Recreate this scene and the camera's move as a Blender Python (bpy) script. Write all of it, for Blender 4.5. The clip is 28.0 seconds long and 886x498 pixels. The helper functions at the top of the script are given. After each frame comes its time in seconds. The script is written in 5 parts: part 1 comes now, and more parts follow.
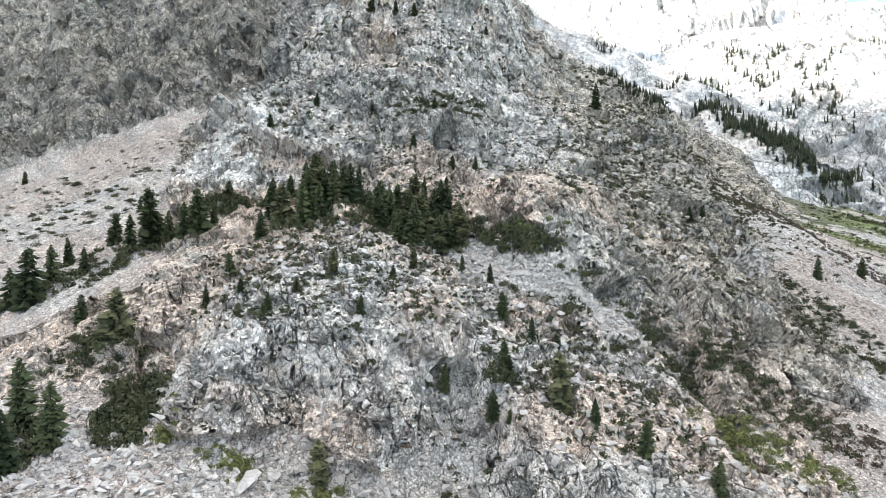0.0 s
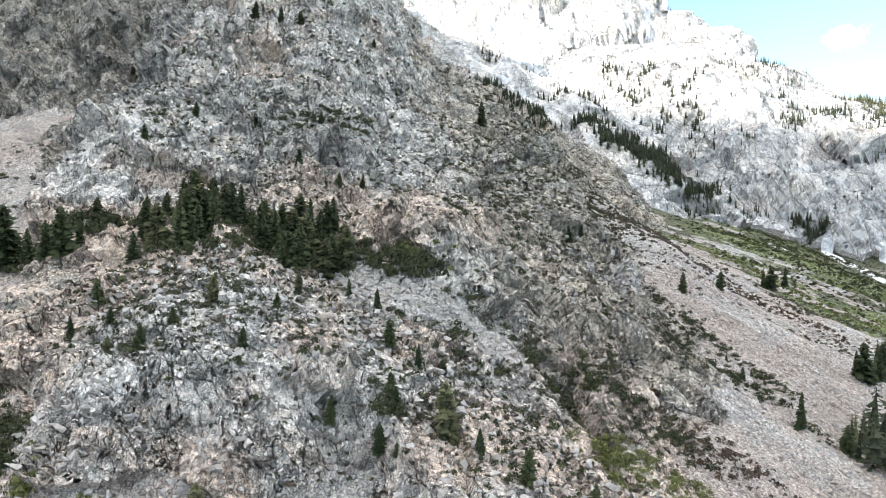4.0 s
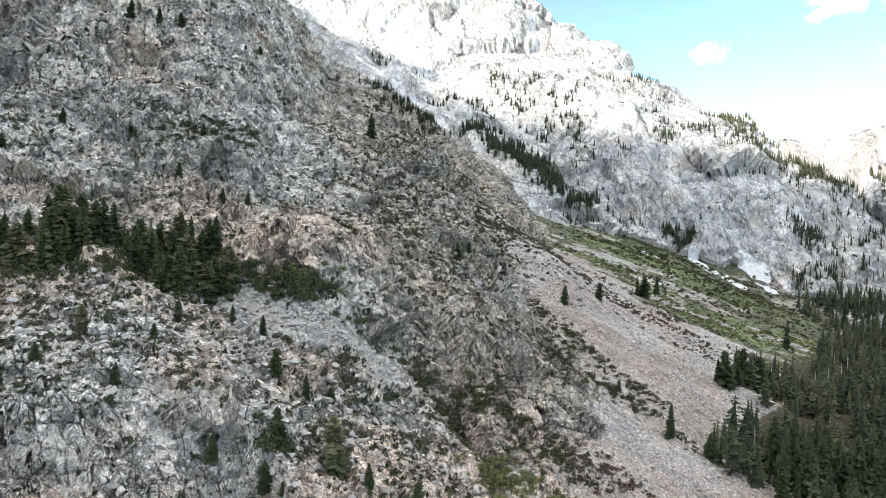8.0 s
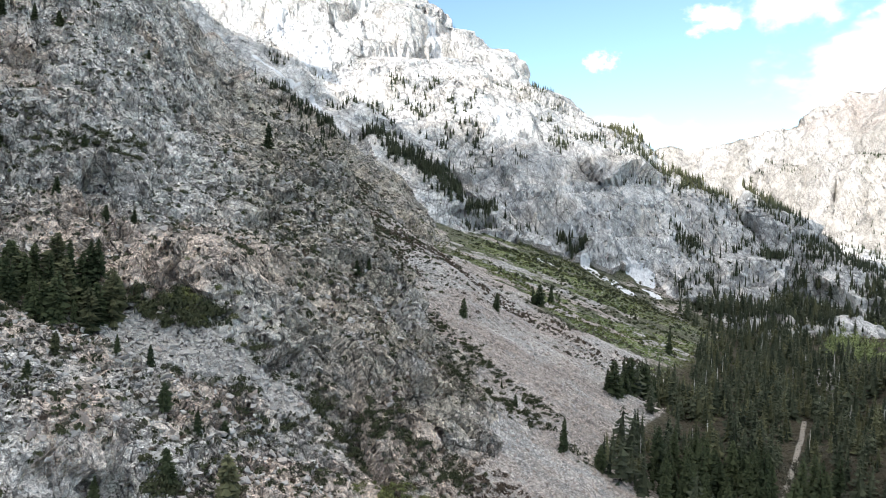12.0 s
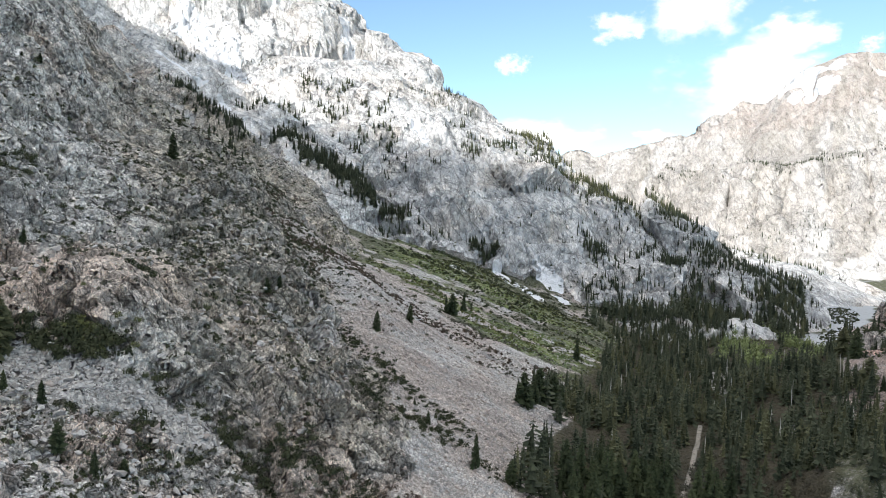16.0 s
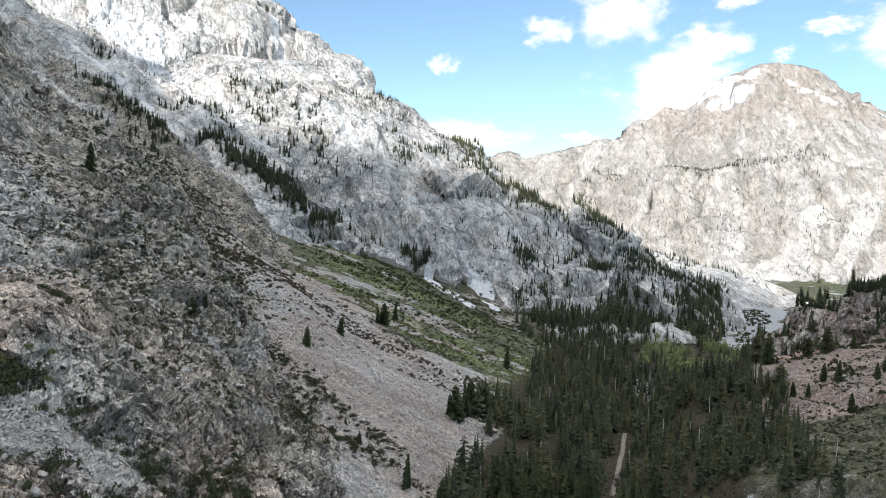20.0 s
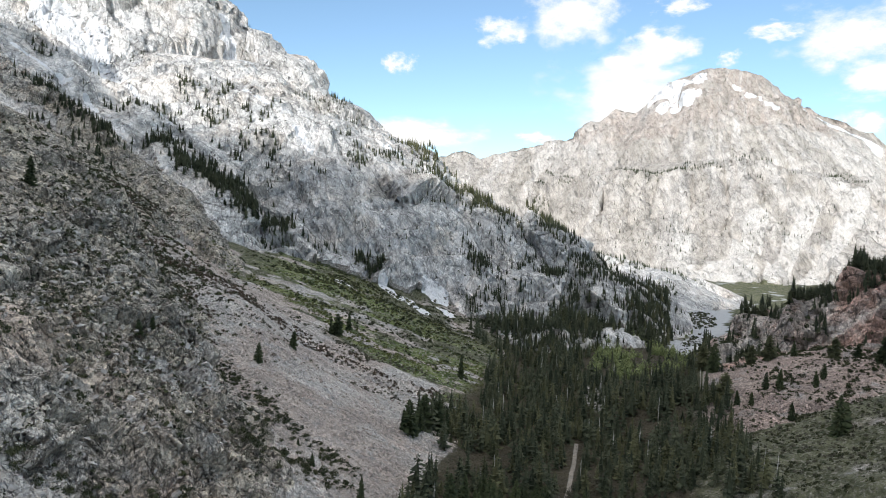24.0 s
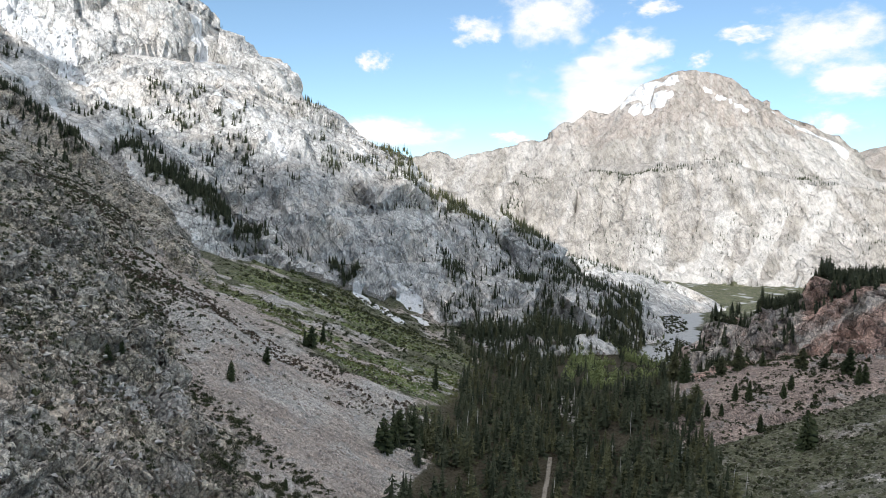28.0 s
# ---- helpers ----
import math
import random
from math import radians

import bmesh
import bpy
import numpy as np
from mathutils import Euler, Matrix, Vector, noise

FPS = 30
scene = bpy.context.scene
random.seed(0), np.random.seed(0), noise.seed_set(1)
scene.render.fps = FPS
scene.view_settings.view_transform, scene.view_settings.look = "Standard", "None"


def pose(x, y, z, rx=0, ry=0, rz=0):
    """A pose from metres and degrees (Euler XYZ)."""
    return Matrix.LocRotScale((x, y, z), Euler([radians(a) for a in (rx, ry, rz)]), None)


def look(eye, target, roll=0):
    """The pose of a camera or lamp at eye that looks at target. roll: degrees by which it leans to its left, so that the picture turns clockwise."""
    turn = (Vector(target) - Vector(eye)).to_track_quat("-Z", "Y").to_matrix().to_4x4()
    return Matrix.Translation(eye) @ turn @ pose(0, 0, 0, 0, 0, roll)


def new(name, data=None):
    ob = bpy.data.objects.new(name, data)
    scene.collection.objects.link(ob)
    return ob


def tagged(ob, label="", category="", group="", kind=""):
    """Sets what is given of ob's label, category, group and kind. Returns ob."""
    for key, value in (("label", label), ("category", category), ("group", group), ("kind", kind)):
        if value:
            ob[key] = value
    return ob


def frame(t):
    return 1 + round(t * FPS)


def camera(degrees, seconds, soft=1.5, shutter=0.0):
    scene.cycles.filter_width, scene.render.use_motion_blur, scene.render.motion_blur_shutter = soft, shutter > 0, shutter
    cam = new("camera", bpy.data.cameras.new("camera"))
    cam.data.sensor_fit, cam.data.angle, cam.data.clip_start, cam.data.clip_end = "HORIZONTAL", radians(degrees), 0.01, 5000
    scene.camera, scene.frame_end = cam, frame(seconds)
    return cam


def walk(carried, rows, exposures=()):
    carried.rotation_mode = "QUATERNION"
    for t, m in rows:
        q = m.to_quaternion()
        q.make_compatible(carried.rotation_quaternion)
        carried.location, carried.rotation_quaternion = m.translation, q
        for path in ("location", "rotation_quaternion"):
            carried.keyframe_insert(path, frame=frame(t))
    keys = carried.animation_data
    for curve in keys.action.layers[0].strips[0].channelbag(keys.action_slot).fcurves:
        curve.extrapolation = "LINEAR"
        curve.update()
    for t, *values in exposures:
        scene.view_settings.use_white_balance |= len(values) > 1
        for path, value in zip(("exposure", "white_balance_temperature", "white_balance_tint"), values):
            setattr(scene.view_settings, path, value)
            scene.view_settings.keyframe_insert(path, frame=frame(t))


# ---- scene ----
cam = camera(65.5, 28.0, soft=0.5)
METRES, EYE, TILT, LEAN, TURN = 40.0, 25.0, -1.8, 0.0, 0.0
ROWS = [
    (0.0, 0.0, 0.0, 0.0, 0.0, 0.0, -0.0),
    (0.5, -0.0006, 0.0015, 0.0165, -1.18, -0.01, -0.02),
    (1.0, -0.0006, 0.0018, 0.0335, -2.36, -0.03, -0.06),
    (1.5, -0.0017, 0.0026, 0.0504, -3.55, -0.05, -0.1),
    (2.0, -0.0019, 0.0045, 0.0664, -4.73, -0.06, -0.14),
    (2.5, -0.0029, 0.0048, 0.0835, -5.91, -0.07, -0.19),
    (3.0, -0.0029, 0.0058, 0.1, -7.07, -0.08, -0.23),
    (3.5, -0.003, 0.007, 0.1161, -8.24, -0.08, -0.26),
    (5.5, -0.0036, 0.0119, 0.1852, -12.91, -0.18, -0.44),
    (6.0, -0.0044, 0.0131, 0.2015, -14.08, -0.19, -0.47),
    (6.5, -0.0037, 0.0146, 0.2177, -15.22, -0.21, -0.49),
    (7.0, -0.0044, 0.016, 0.2342, -16.38, -0.21, -0.53),
    (7.5, -0.0048, 0.0175, 0.2506, -17.51, -0.22, -0.56),
    (8.0, -0.0048, 0.0187, 0.2672, -18.61, -0.22, -0.59),
    (8.5, -0.0045, 0.0199, 0.2839, -19.7, -0.22, -0.62),
    (9.0, -0.0053, 0.0214, 0.2999, -20.8, -0.21, -0.65),
    (9.5, -0.0056, 0.0222, 0.3169, -21.87, -0.21, -0.68),
    (10.0, -0.0054, 0.0233, 0.3332, -22.91, -0.21, -0.71),
    (10.5, -0.005, 0.0248, 0.3496, -23.95, -0.22, -0.73),
    (11.0, -0.0052, 0.0262, 0.3665, -24.98, -0.22, -0.75),
    (11.5, -0.0051, 0.0269, 0.3837, -25.96, -0.23, -0.78),
    (12.0, -0.0055, 0.0277, 0.4006, -26.94, -0.24, -0.82),
    (12.5, -0.005, 0.0282, 0.4177, -27.89, -0.25, -0.85),
    (14.5, -0.0024, 0.0318, 0.4846, -31.48, -0.27, -0.91),
    (15.0, -0.0027, 0.0317, 0.5016, -32.36, -0.28, -0.93),
    (15.5, -0.0023, 0.0306, 0.5196, -33.23, -0.27, -0.96),
    (16.0, -0.0027, 0.0324, 0.5364, -34.11, -0.27, -0.97),
    (16.5, -0.0024, 0.0334, 0.5537, -34.94, -0.27, -1.0),
    (17.0, -0.0017, 0.0332, 0.5716, -35.7, -0.27, -1.01),
    (17.5, -0.0014, 0.0339, 0.5892, -36.46, -0.27, -1.02),
    (18.0, -0.0013, 0.0357, 0.6064, -37.2, -0.27, -1.02),
    (18.5, -0.0014, 0.0363, 0.6238, -37.91, -0.28, -1.03),
    (19.0, -0.0011, 0.0367, 0.6418, -38.58, -0.29, -1.05),
    (19.5, -0.0011, 0.0372, 0.6607, -39.2, -0.3, -1.06),
    (20.0, -0.0009, 0.0378, 0.6799, -39.78, -0.31, -1.07),
    (20.5, -0.0002, 0.0384, 0.6975, -40.31, -0.32, -1.07),
    (21.0, -0.0, 0.0389, 0.7163, -40.85, -0.33, -1.08),
    (21.5, -0.0003, 0.0391, 0.7355, -41.37, -0.34, -1.09),
    (23.5, 0.0011, 0.0387, 0.8128, -43.16, -0.4, -1.12),
    (24.0, 0.0014, 0.0397, 0.8322, -43.56, -0.42, -1.14),
    (24.5, 0.0019, 0.0407, 0.8527, -43.95, -0.45, -1.15),
    (25.0, 0.0023, 0.0411, 0.8738, -44.3, -0.47, -1.15),
    (25.5, 0.0026, 0.0413, 0.8951, -44.6, -0.48, -1.14),
    (26.0, 0.003, 0.0412, 0.9167, -44.85, -0.49, -1.14),
    (26.5, 0.0033, 0.0413, 0.9383, -45.07, -0.51, -1.13),
    (27.0, 0.0037, 0.0418, 0.9593, -45.27, -0.52, -1.12),
    (27.5, 0.0046, 0.0417, 0.98, -45.46, -0.53, -1.12),
    (28.0, 0.0055, 0.0421, 0.9981, -45.65, -0.54, -1.12),
]
EXPOSURES = [(0.0, 2.1, 6700, 10), (6.0, 1.82, 6700, 10), (12.0, 1.46, 6600, 10), (20.0, 1.08, 6550, 10), (28.0, 0.9, 6550, 10)]
walk(cam, [(t, pose(0, 0, EYE, TILT, LEAN, TURN) @ pose(METRES * x, METRES * y, METRES * z, 90 + pitch, roll, yaw)) for t, x, y, z, yaw, pitch, roll in ROWS], EXPOSURES)

# ---- world, sun, exposure ----
SUN_AZ, SUN_EL = 245.0, 15.0          # degrees clockwise from +y, and up
world = bpy.data.worlds.new("sky")
scene.world = world
world.use_nodes = True
wn = world.node_tree
sky = wn.nodes.new("ShaderNodeTexSky")
sky.sky_type, sky.sun_disc = "NISHITA", False
sky.sun_elevation, sky.sun_rotation = radians(SUN_EL), radians(SUN_AZ)
sky.altitude, sky.air_density, sky.dust_density, sky.ozone_density = 1500, 0.85, 0.1, 0.45
way = wn.nodes.new("ShaderNodeTexCoord").outputs["Generated"]
split = wn.nodes.new("ShaderNodeSeparateXYZ")
wn.links.new(way, split.inputs[0])
height = wn.nodes.new("ShaderNodeMapRange")               # broken cloud added overhead above the view to brighten shaded ground; none near the horizon
height.inputs[1].default_value, height.inputs[2].default_value = 0.34, 0.52
wn.links.new(split.outputs[2], height.inputs[0])
puffs = wn.nodes.new("ShaderNodeTexNoise")
puffs.inputs["Scale"].default_value, puffs.inputs["Detail"].default_value = 3.0, 6.0
wn.links.new(way, puffs.inputs["Vector"])
cover = wn.nodes.new("ShaderNodeMapRange")
cover.inputs[1].default_value, cover.inputs[2].default_value = 0.38, 0.55
wn.links.new(puffs.outputs["Fac"], cover.inputs[0])
share = wn.nodes.new("ShaderNodeMath")
share.operation = "MULTIPLY"
wn.links.new(height.outputs[0], share.inputs[0])
wn.links.new(cover.outputs[0], share.inputs[1])
cloudy = wn.nodes.new("ShaderNodeMixRGB")
wn.links.new(share.outputs[0], cloudy.inputs[0])
tint = wn.nodes.new("ShaderNodeMixRGB")
tint.blend_type = "MULTIPLY"
tint.inputs[0].default_value, tint.inputs[2].default_value = 1.0, (0.89, 1.0, 1.03, 1)
wn.links.new(sky.outputs[0], tint.inputs[1])
wn.links.new(tint.outputs[0], cloudy.inputs[1])
cloudy.inputs[2].default_value = (7.9, 7.75, 7.5, 1)
wn.nodes["Background"].inputs["Strength"].default_value = 0.1
wn.links.new(cloudy.outputs[0], wn.nodes["Background"].inputs["Color"])
sun = new("sun", bpy.data.lights.new("sun", "SUN"))
sun.data.energy, sun.data.angle, sun.data.color = 2.35, radians(0.6), (1.0, 0.965, 0.92)
a, e = radians(SUN_AZ), radians(SUN_EL)
sun.matrix_world = look((math.sin(a) * 900 * math.cos(e), math.cos(a) * 900 * math.cos(e), 900 * math.sin(e)), (0, 0, 0))


# ---- noise and shape functions ----
def hashed(ix, iy, iz, seed):
    n = (ix.astype(np.int64) * 374761393 + iy.astype(np.int64) * 668265263 + iz.astype(np.int64) * 2147483647 + seed * 974634777) & 0xFFFFFFFF
    n = ((n ^ (n >> 13)) * 1274126177) & 0xFFFFFFFF
    return n ^ (n >> 16)


def value_noise(x, y, seed=0):
    ix, iy = np.floor(x), np.floor(y)
    fx, fy = x - ix, y - iy
    fx, fy = fx * fx * (3 - 2 * fx), fy * fy * (3 - 2 * fy)
    z = np.zeros(1)
    c = [hashed(ix + i, iy + j, z, seed) / 2147483648.0 - 1 for j in (0, 1) for i in (0, 1)]
    return (c[0] * (1 - fx) + c[1] * fx) * (1 - fy) + (c[2] * (1 - fx) + c[3] * fx) * fy


def fbm(x, y, seed=0, octaves=4):
    total, amp = 0, 1.0
    for o in range(octaves):
        total = total + amp * value_noise(x * 2 ** o + 17 * o, y * 2 ** o - 9 * o, seed + o)
        amp *= 0.5
    return total


def blocks(x, y, z, seed=0):
    """Faceted blocks: each cell has its own step and tilt; also the gap to the second nearest cell."""
    gx, gy, gz = np.floor(x - 0.5), np.floor(y - 0.5), np.floor(z - 0.5)
    best, second, out = np.full(x.shape, 9.0), np.full(x.shape, 9.0), np.zeros(x.shape)
    for k in range(8):
        cx, cy, cz = gx + (k & 1), gy + (k >> 1 & 1), gz + (k >> 2)
        h = hashed(cx, cy, cz, seed)
        r1, r2, r3 = (h & 255) / 255.0, (h >> 8 & 255) / 255.0, (h >> 16 & 255) / 255.0
        dx, dy, dz = x - cx - 0.2 - 0.6 * r1, y - cy - 0.2 - 0.6 * r2, z - cz - 0.2 - 0.6 * r3
        d = dx * dx + dy * dy + dz * dz
        h2 = (h >> 24 & 255) / 255.0
        v = (h2 - 0.5) + (r2 - 0.5) * dx * 1.4 + (r3 - 0.5) * dy * 1.4 + (r1 - 0.5) * dz * 1.4
        near = d < best
        second = np.where(near, best, np.minimum(second, d))
        best = np.where(near, d, best)
        out = np.where(near, v, out)
    return out, np.sqrt(second) - np.sqrt(best)


def step(lo, hi, v):
    t = np.clip((v - lo) / (hi - lo), 0, 1)
    return t * t * (3 - 2 * t)


def smin(a, b, k):
    h = np.clip(0.5 + 0.5 * (b - a) / k, 0, 1)
    return b + (a - b) * h - k * h * (1 - h)


def smax(a, b, k):
    return -smin(-a, -b, k)


def bump(x, y, cx, cy, rx, ry, turn=0):
    c, s = math.cos(radians(turn)), math.sin(radians(turn))
    u, v = ((x - cx) * c + (y - cy) * s) / rx, (-(x - cx) * s + (y - cy) * c) / ry
    return np.exp(-(u * u + v * v))


def strip(x, y, ax, ay, bx, by, half):
    """1 on the line from a to b, falling to 0 at half metres to its sides."""
    ux, uy = bx - ax, by - ay
    t = np.clip(((x - ax) * ux + (y - ay) * uy) / (ux * ux + uy * uy), 0, 1)
    return np.clip(1 - np.hypot(x - ax - t * ux, y - ay - t * uy) / half, 0, 1)


def bearing(az, d, z):
    return d * math.sin(radians(az)), d * math.cos(radians(az)), z


def crest(x, y, line, profile, gully=(0, 1), seed=0):
    """Height under a ridge line: the line's height less profile(distance), the best of all its stretches, cut by gullies that run down the faces.
    gully: depth and width in metres. Also gives how deep in a gully each point lies, 0 to 1."""
    best, run, far_off, start = np.full(x.shape, -500.0), np.zeros(x.shape), np.zeros(x.shape), 0.0
    for p, q in zip(line, line[1:]):
        ux, uy = q[0] - p[0], q[1] - p[1]
        long = math.hypot(ux, uy)
        t = np.clip(((x - p[0]) * ux + (y - p[1]) * uy) / long ** 2, 0, 1)
        d = np.hypot(x - p[0] - t * ux, y - p[1] - t * uy)
        h = p[2] + t * (q[2] - p[2]) - profile(d)
        more = h > best
        best, run, far_off = np.where(more, h, best), np.where(more, start + t * long, run), np.where(more, d, far_off)
        start += long
    depth, width = gully
    wander = 0.5 * fbm(run / width / 2.5 + 7, far_off / width / 2.5, seed + 60, 3)
    cut = np.abs(value_noise(run / width + wander, far_off / width / 7 + 3, seed)) * 2
    cut2 = np.abs(value_noise(run / width * 2.7 - wander, far_off / width / 3 + 9, seed + 5)) * 2
    ditch = step(0.55, 0.0, cut)
    best = best - depth * step(0, width * 0.8, far_off) * (ditch + 0.45 * step(0.6, 0, cut2) - 0.35)
    return best, ditch * step(0, width, far_off)


# ridge lines: bearing from the start of the flight, distance, height
GRANITE = [bearing(*p) for p in ((2, 1200, 600), (10, 1150, 560), (18, 1020, 440), (25.1, 900, 332), (27.9, 830, 280), (30.7, 770, 237), (34.1, 720, 191), (36.9, 700, 165), (40.3, 670, 125),
                                 (43.1, 640, 107), (46.7, 620, 90), (50.7, 620, 70), (52.8, 640, 54), (54.5, 655, 39), (56.5, 665, 15))]
BUTTRESS = [bearing(*p) for p in ((34.8, 650, 98), (36.1, 642, 116), (38.9, 602, 109), (41.3, 590, 102), (42.7, 580, 82), (43.7, 570, 62))]
RIB = [bearing(*p) for p in ((29.5, 760, 215), (31.2, 690, 165), (33, 610, 118), (34.6, 545, 66))]
MIDDLE = [bearing(*p) for p in ((6, 720, 262), (10, 690, 219), (11.6, 680, 204), (15.9, 640, 180), (18.9, 620, 160), (21.7, 600, 128), (23.6, 590, 109), (26, 565, 93), (30.5, 520, 62))]
SHOULDER = [bearing(*p) for p in ((8, 640, 205), (11, 600, 166), (13.4, 573, 146), (15.9, 540, 127), (19, 500, 99), (21.8, 460, 68), (25, 425, 45))]
LOW = [bearing(*p) for p in ((48, 980, 90), (54, 900, 44), (59.5, 850, 25), (63, 780, -8))]
MASSIF = [bearing(*p) for p in ((34, 2400, 254), (41.5, 2400, 293), (44.7, 2400, 333), (46.1, 2400, 311), (48.9, 2400, 338), (51.7, 2400, 365), (53.9, 2400, 397), (55.2, 2400, 444), (56.2, 2400, 424), (57.2, 2400, 488), (58.4, 2400, 476), (59.9, 2400, 501), (61.8, 2400, 557), (63.4, 2400, 593), (64.5, 2400, 612), (65.2, 2400, 604), (66.4, 2400, 591), (68, 2400, 576), (69, 2400, 552), (71, 2400, 492), (72.2, 2400, 454), (73.5, 2400, 433), (73.9, 2400, 403), (75, 2400, 363), (76.1, 2400, 332), (77.2, 2400, 298), (82, 2400, 219), (95, 2400, 114))]
BENCH = [bearing(*p) for p in ((40, 1505, 130), (46, 1505, 145), (50, 1490, 157), (53.7, 1482, 168), (58, 1482, 190), (61, 1474, 187), (64.3, 1482, 198), (67.5, 1497, 206), (72.2, 1482, 180), (77.3, 1482, 157), (84, 1482, 122))]
BEYOND = [bearing(*p) for p in ((70, 4000, 420), (79, 4000, 590), (90, 4000, 480))]
RED = [bearing(*p) for p in ((95, 430, 90), (78.4, 420, 57), (75, 430, 43), (71.9, 440, 32), (69.3, 440, 20), (68.2, 430, 4), (67.0, 425, -13), (65.5, 420, -28), (62, 400, -40))]


def talus(x, y):
    return -10 - 0.32 * (x - 61) + 0.39 * (y - 123)


def rock_edge(x, y):
    """Metres inside the eastern edge of the near rock."""
    return (75 + 0.33 * (y - 150) - 10 * np.sin(y / 40) + 9 * step(195, 155, y) * step(118, 140, y) - x) * 0.9


def regions(x, y):
    """The heights of the large forms, and which of them stands highest: 0 valley and talus, 1 near hill, 2 granite mountain, 3 far massif, 4 red hill, 5 shading ridge."""
    foot = -22 + 0.36 * (0.92 * (y - 229) - 0.39 * (x - 234))          # the brushy slope under the granite cliffs
    t = talus(x, y)
    t = t - np.maximum(0, t - foot - 2) * step(130, 190, x) * step(190, 240, y)
    t = t - 220 * step(560, 760, np.hypot(x, y)) * step(100, 180, x)
    left = 2 + 0.30 * (x + 72) + 0.463 * (y - 123)
    front = -12 - 0.2 * (x + 17) + 0.25 * (y - 106)
    along = 0.84 * x + 0.54 * y
    valley = -26 + 0.02 * (along - 230)
    valley = np.where(x > 150, smax(valley, foot - 200 * step(520, 640, np.hypot(x, y)), 5), valley)
    right = smin(-9 + 0.08 * (x - 270) - 0.32 * (y - 95), 30 + 0 * x, 10) - 300 * step(190, 120, x)
    # near hillside: a nose between the talus and the western ravine, cut off by the front cliff
    base = smin(t, left, 10)
    edge = 100 + 13 * np.exp(-((x - 1) / 7) ** 2) - 15 * step(5, 16, x) + 3 * np.sin(x / 5)
    knob = step(-5, 13, y - edge) * step(-57, -45, x + 0.15 * (y - 110))
    low = np.minimum(front, base)
    base = np.where(y < 170, low + (base - low) * np.maximum(knob, step(112, 130, y)), base)
    inside = rock_edge(x, y)
    lift = np.clip(10 + 0.19 * (y - 163), 4, 36) * step(0, 26, inside)
    base = base + lift * step(112, 150, y) * step(-12, 40, x + 0.5 * (y - 160))
    base = base + 13 * bump(x, y, 26, 158, 14, 16) + 6 * bump(x, y, 47, 140, 12, 10, 40) - 3 * bump(x, y, 15, 150, 10, 8)
    tower = 35 + 0.97 * (y - 172)
    tower = smin(tower, 59 + 1.2 * (x + 78) + 0.5 * (y - 250), 10)
    tower = smin(tower, t + lift + 1.15 * np.maximum(0, 30 + 0.3 * (y - 235) - x), 6)
    tower = smin(tower, 230 + 0 * x, 30)
    cliff = smin(52 + 1.25 * (y - 272) + 0.25 * (x + 100), 59 - 1.1 * (x + 78) + 0.6 * (y - 250), 12)
    cliff = smin(cliff, 320 + 0 * x, 40)
    hill = smax(smax(base, tower, 3), cliff, 4)
    hill = hill - 15 * step(330, 450, np.hypot(x, y)) * step(0.0, 0.14, x / np.maximum(y, 1))
    # the eastern skyline of the hill, which falls away behind
    top = 140 - 2.05 * (x - 41)
    behind = y - 286 + 0.24 * (x - 45)
    hill = smin(hill, np.maximum(top + 1.6 * np.maximum(-behind, 0) - 0.75 * np.maximum(behind, 0), t - 1), 3)
    hill = np.where((x > 300) & (y < 150), -300, hill)
    shoulder, _ = crest(x, y, SHOULDER, lambda d: 0.8 * np.minimum(d, 60) + 1.5 * np.maximum(d - 60, 0), (7, 30), 12)
    shoulder = np.where(shoulder > t - 6, shoulder, -300)
    ragged = 9 * fbm(x / 14, y / 14, 51, 3)
    scree = (inside < ragged * 0.6) | ((y < edge + 1) & (x < 6)) | (x + 0.25 * (y - 110) < -52 + ragged) & (hill < left + 5) & ((y > 138 + ragged) | (y < 112))
    hill = hill - 500 * step(470, 760, y + 1.5 * np.minimum(x, 0)) * step(-90, -30, inside)
    scree &= shoulder < hill
    hill = np.maximum(hill, shoulder)
    # far forms
    granite, ditch = crest(x, y, GRANITE, lambda d: 0.68 * np.minimum(d, 235) + 1.6 * np.maximum(d - 235, 0), (20, 52), 1)
    wall, _ = crest(x, y, BUTTRESS, lambda d: 0.25 * np.minimum(d, 12) + 1.25 * np.maximum(d - 12, 0), (6, 26), 8)
    rib, _ = crest(x, y, RIB, lambda d: 0.95 * d, (7, 30), 9)
    crest_az, crest_far = zip(*[(math.degrees(math.atan2(p[0], p[1])), math.hypot(p[0], p[1])) for p in GRANITE])
    away = np.hypot(x, y) - np.interp(np.degrees(np.arctan2(x, y)), crest_az, crest_far)
    granite = np.maximum(granite, np.maximum(wall, rib)) - 0.9 * np.maximum(away, 0)          # steeper behind the skyline
    middle, _ = crest(x, y, MIDDLE, lambda d: 0.7 * d, (9, 40), 2)
    low, _ = crest(x, y, LOW, lambda d: 0.35 * d, (8, 40), 3)
    granite = np.maximum(np.maximum(granite, middle), low)
    massif, ditch2 = crest(x, y, MASSIF, lambda d: 0.95 * np.minimum(d, 330) + 0.4 * np.maximum(d - 330, 0), (22, 110), 4)
    bench, ditch3 = crest(x, y, BENCH, lambda d: 0.05 * np.minimum(d, 35) + 1.15 * np.clip(d - 35, 0, 80) + 0.6 * np.clip(d - 115, 0, 300) + 0.2 * np.maximum(d - 415, 0), (24, 62), 7)
    ditch2 = np.where(bench > massif, ditch3, ditch2)
    massif = np.maximum(massif, bench)
    beyond, _ = crest(x, y, BEYOND, lambda d: 0.5 * d, (60, 300), 5)
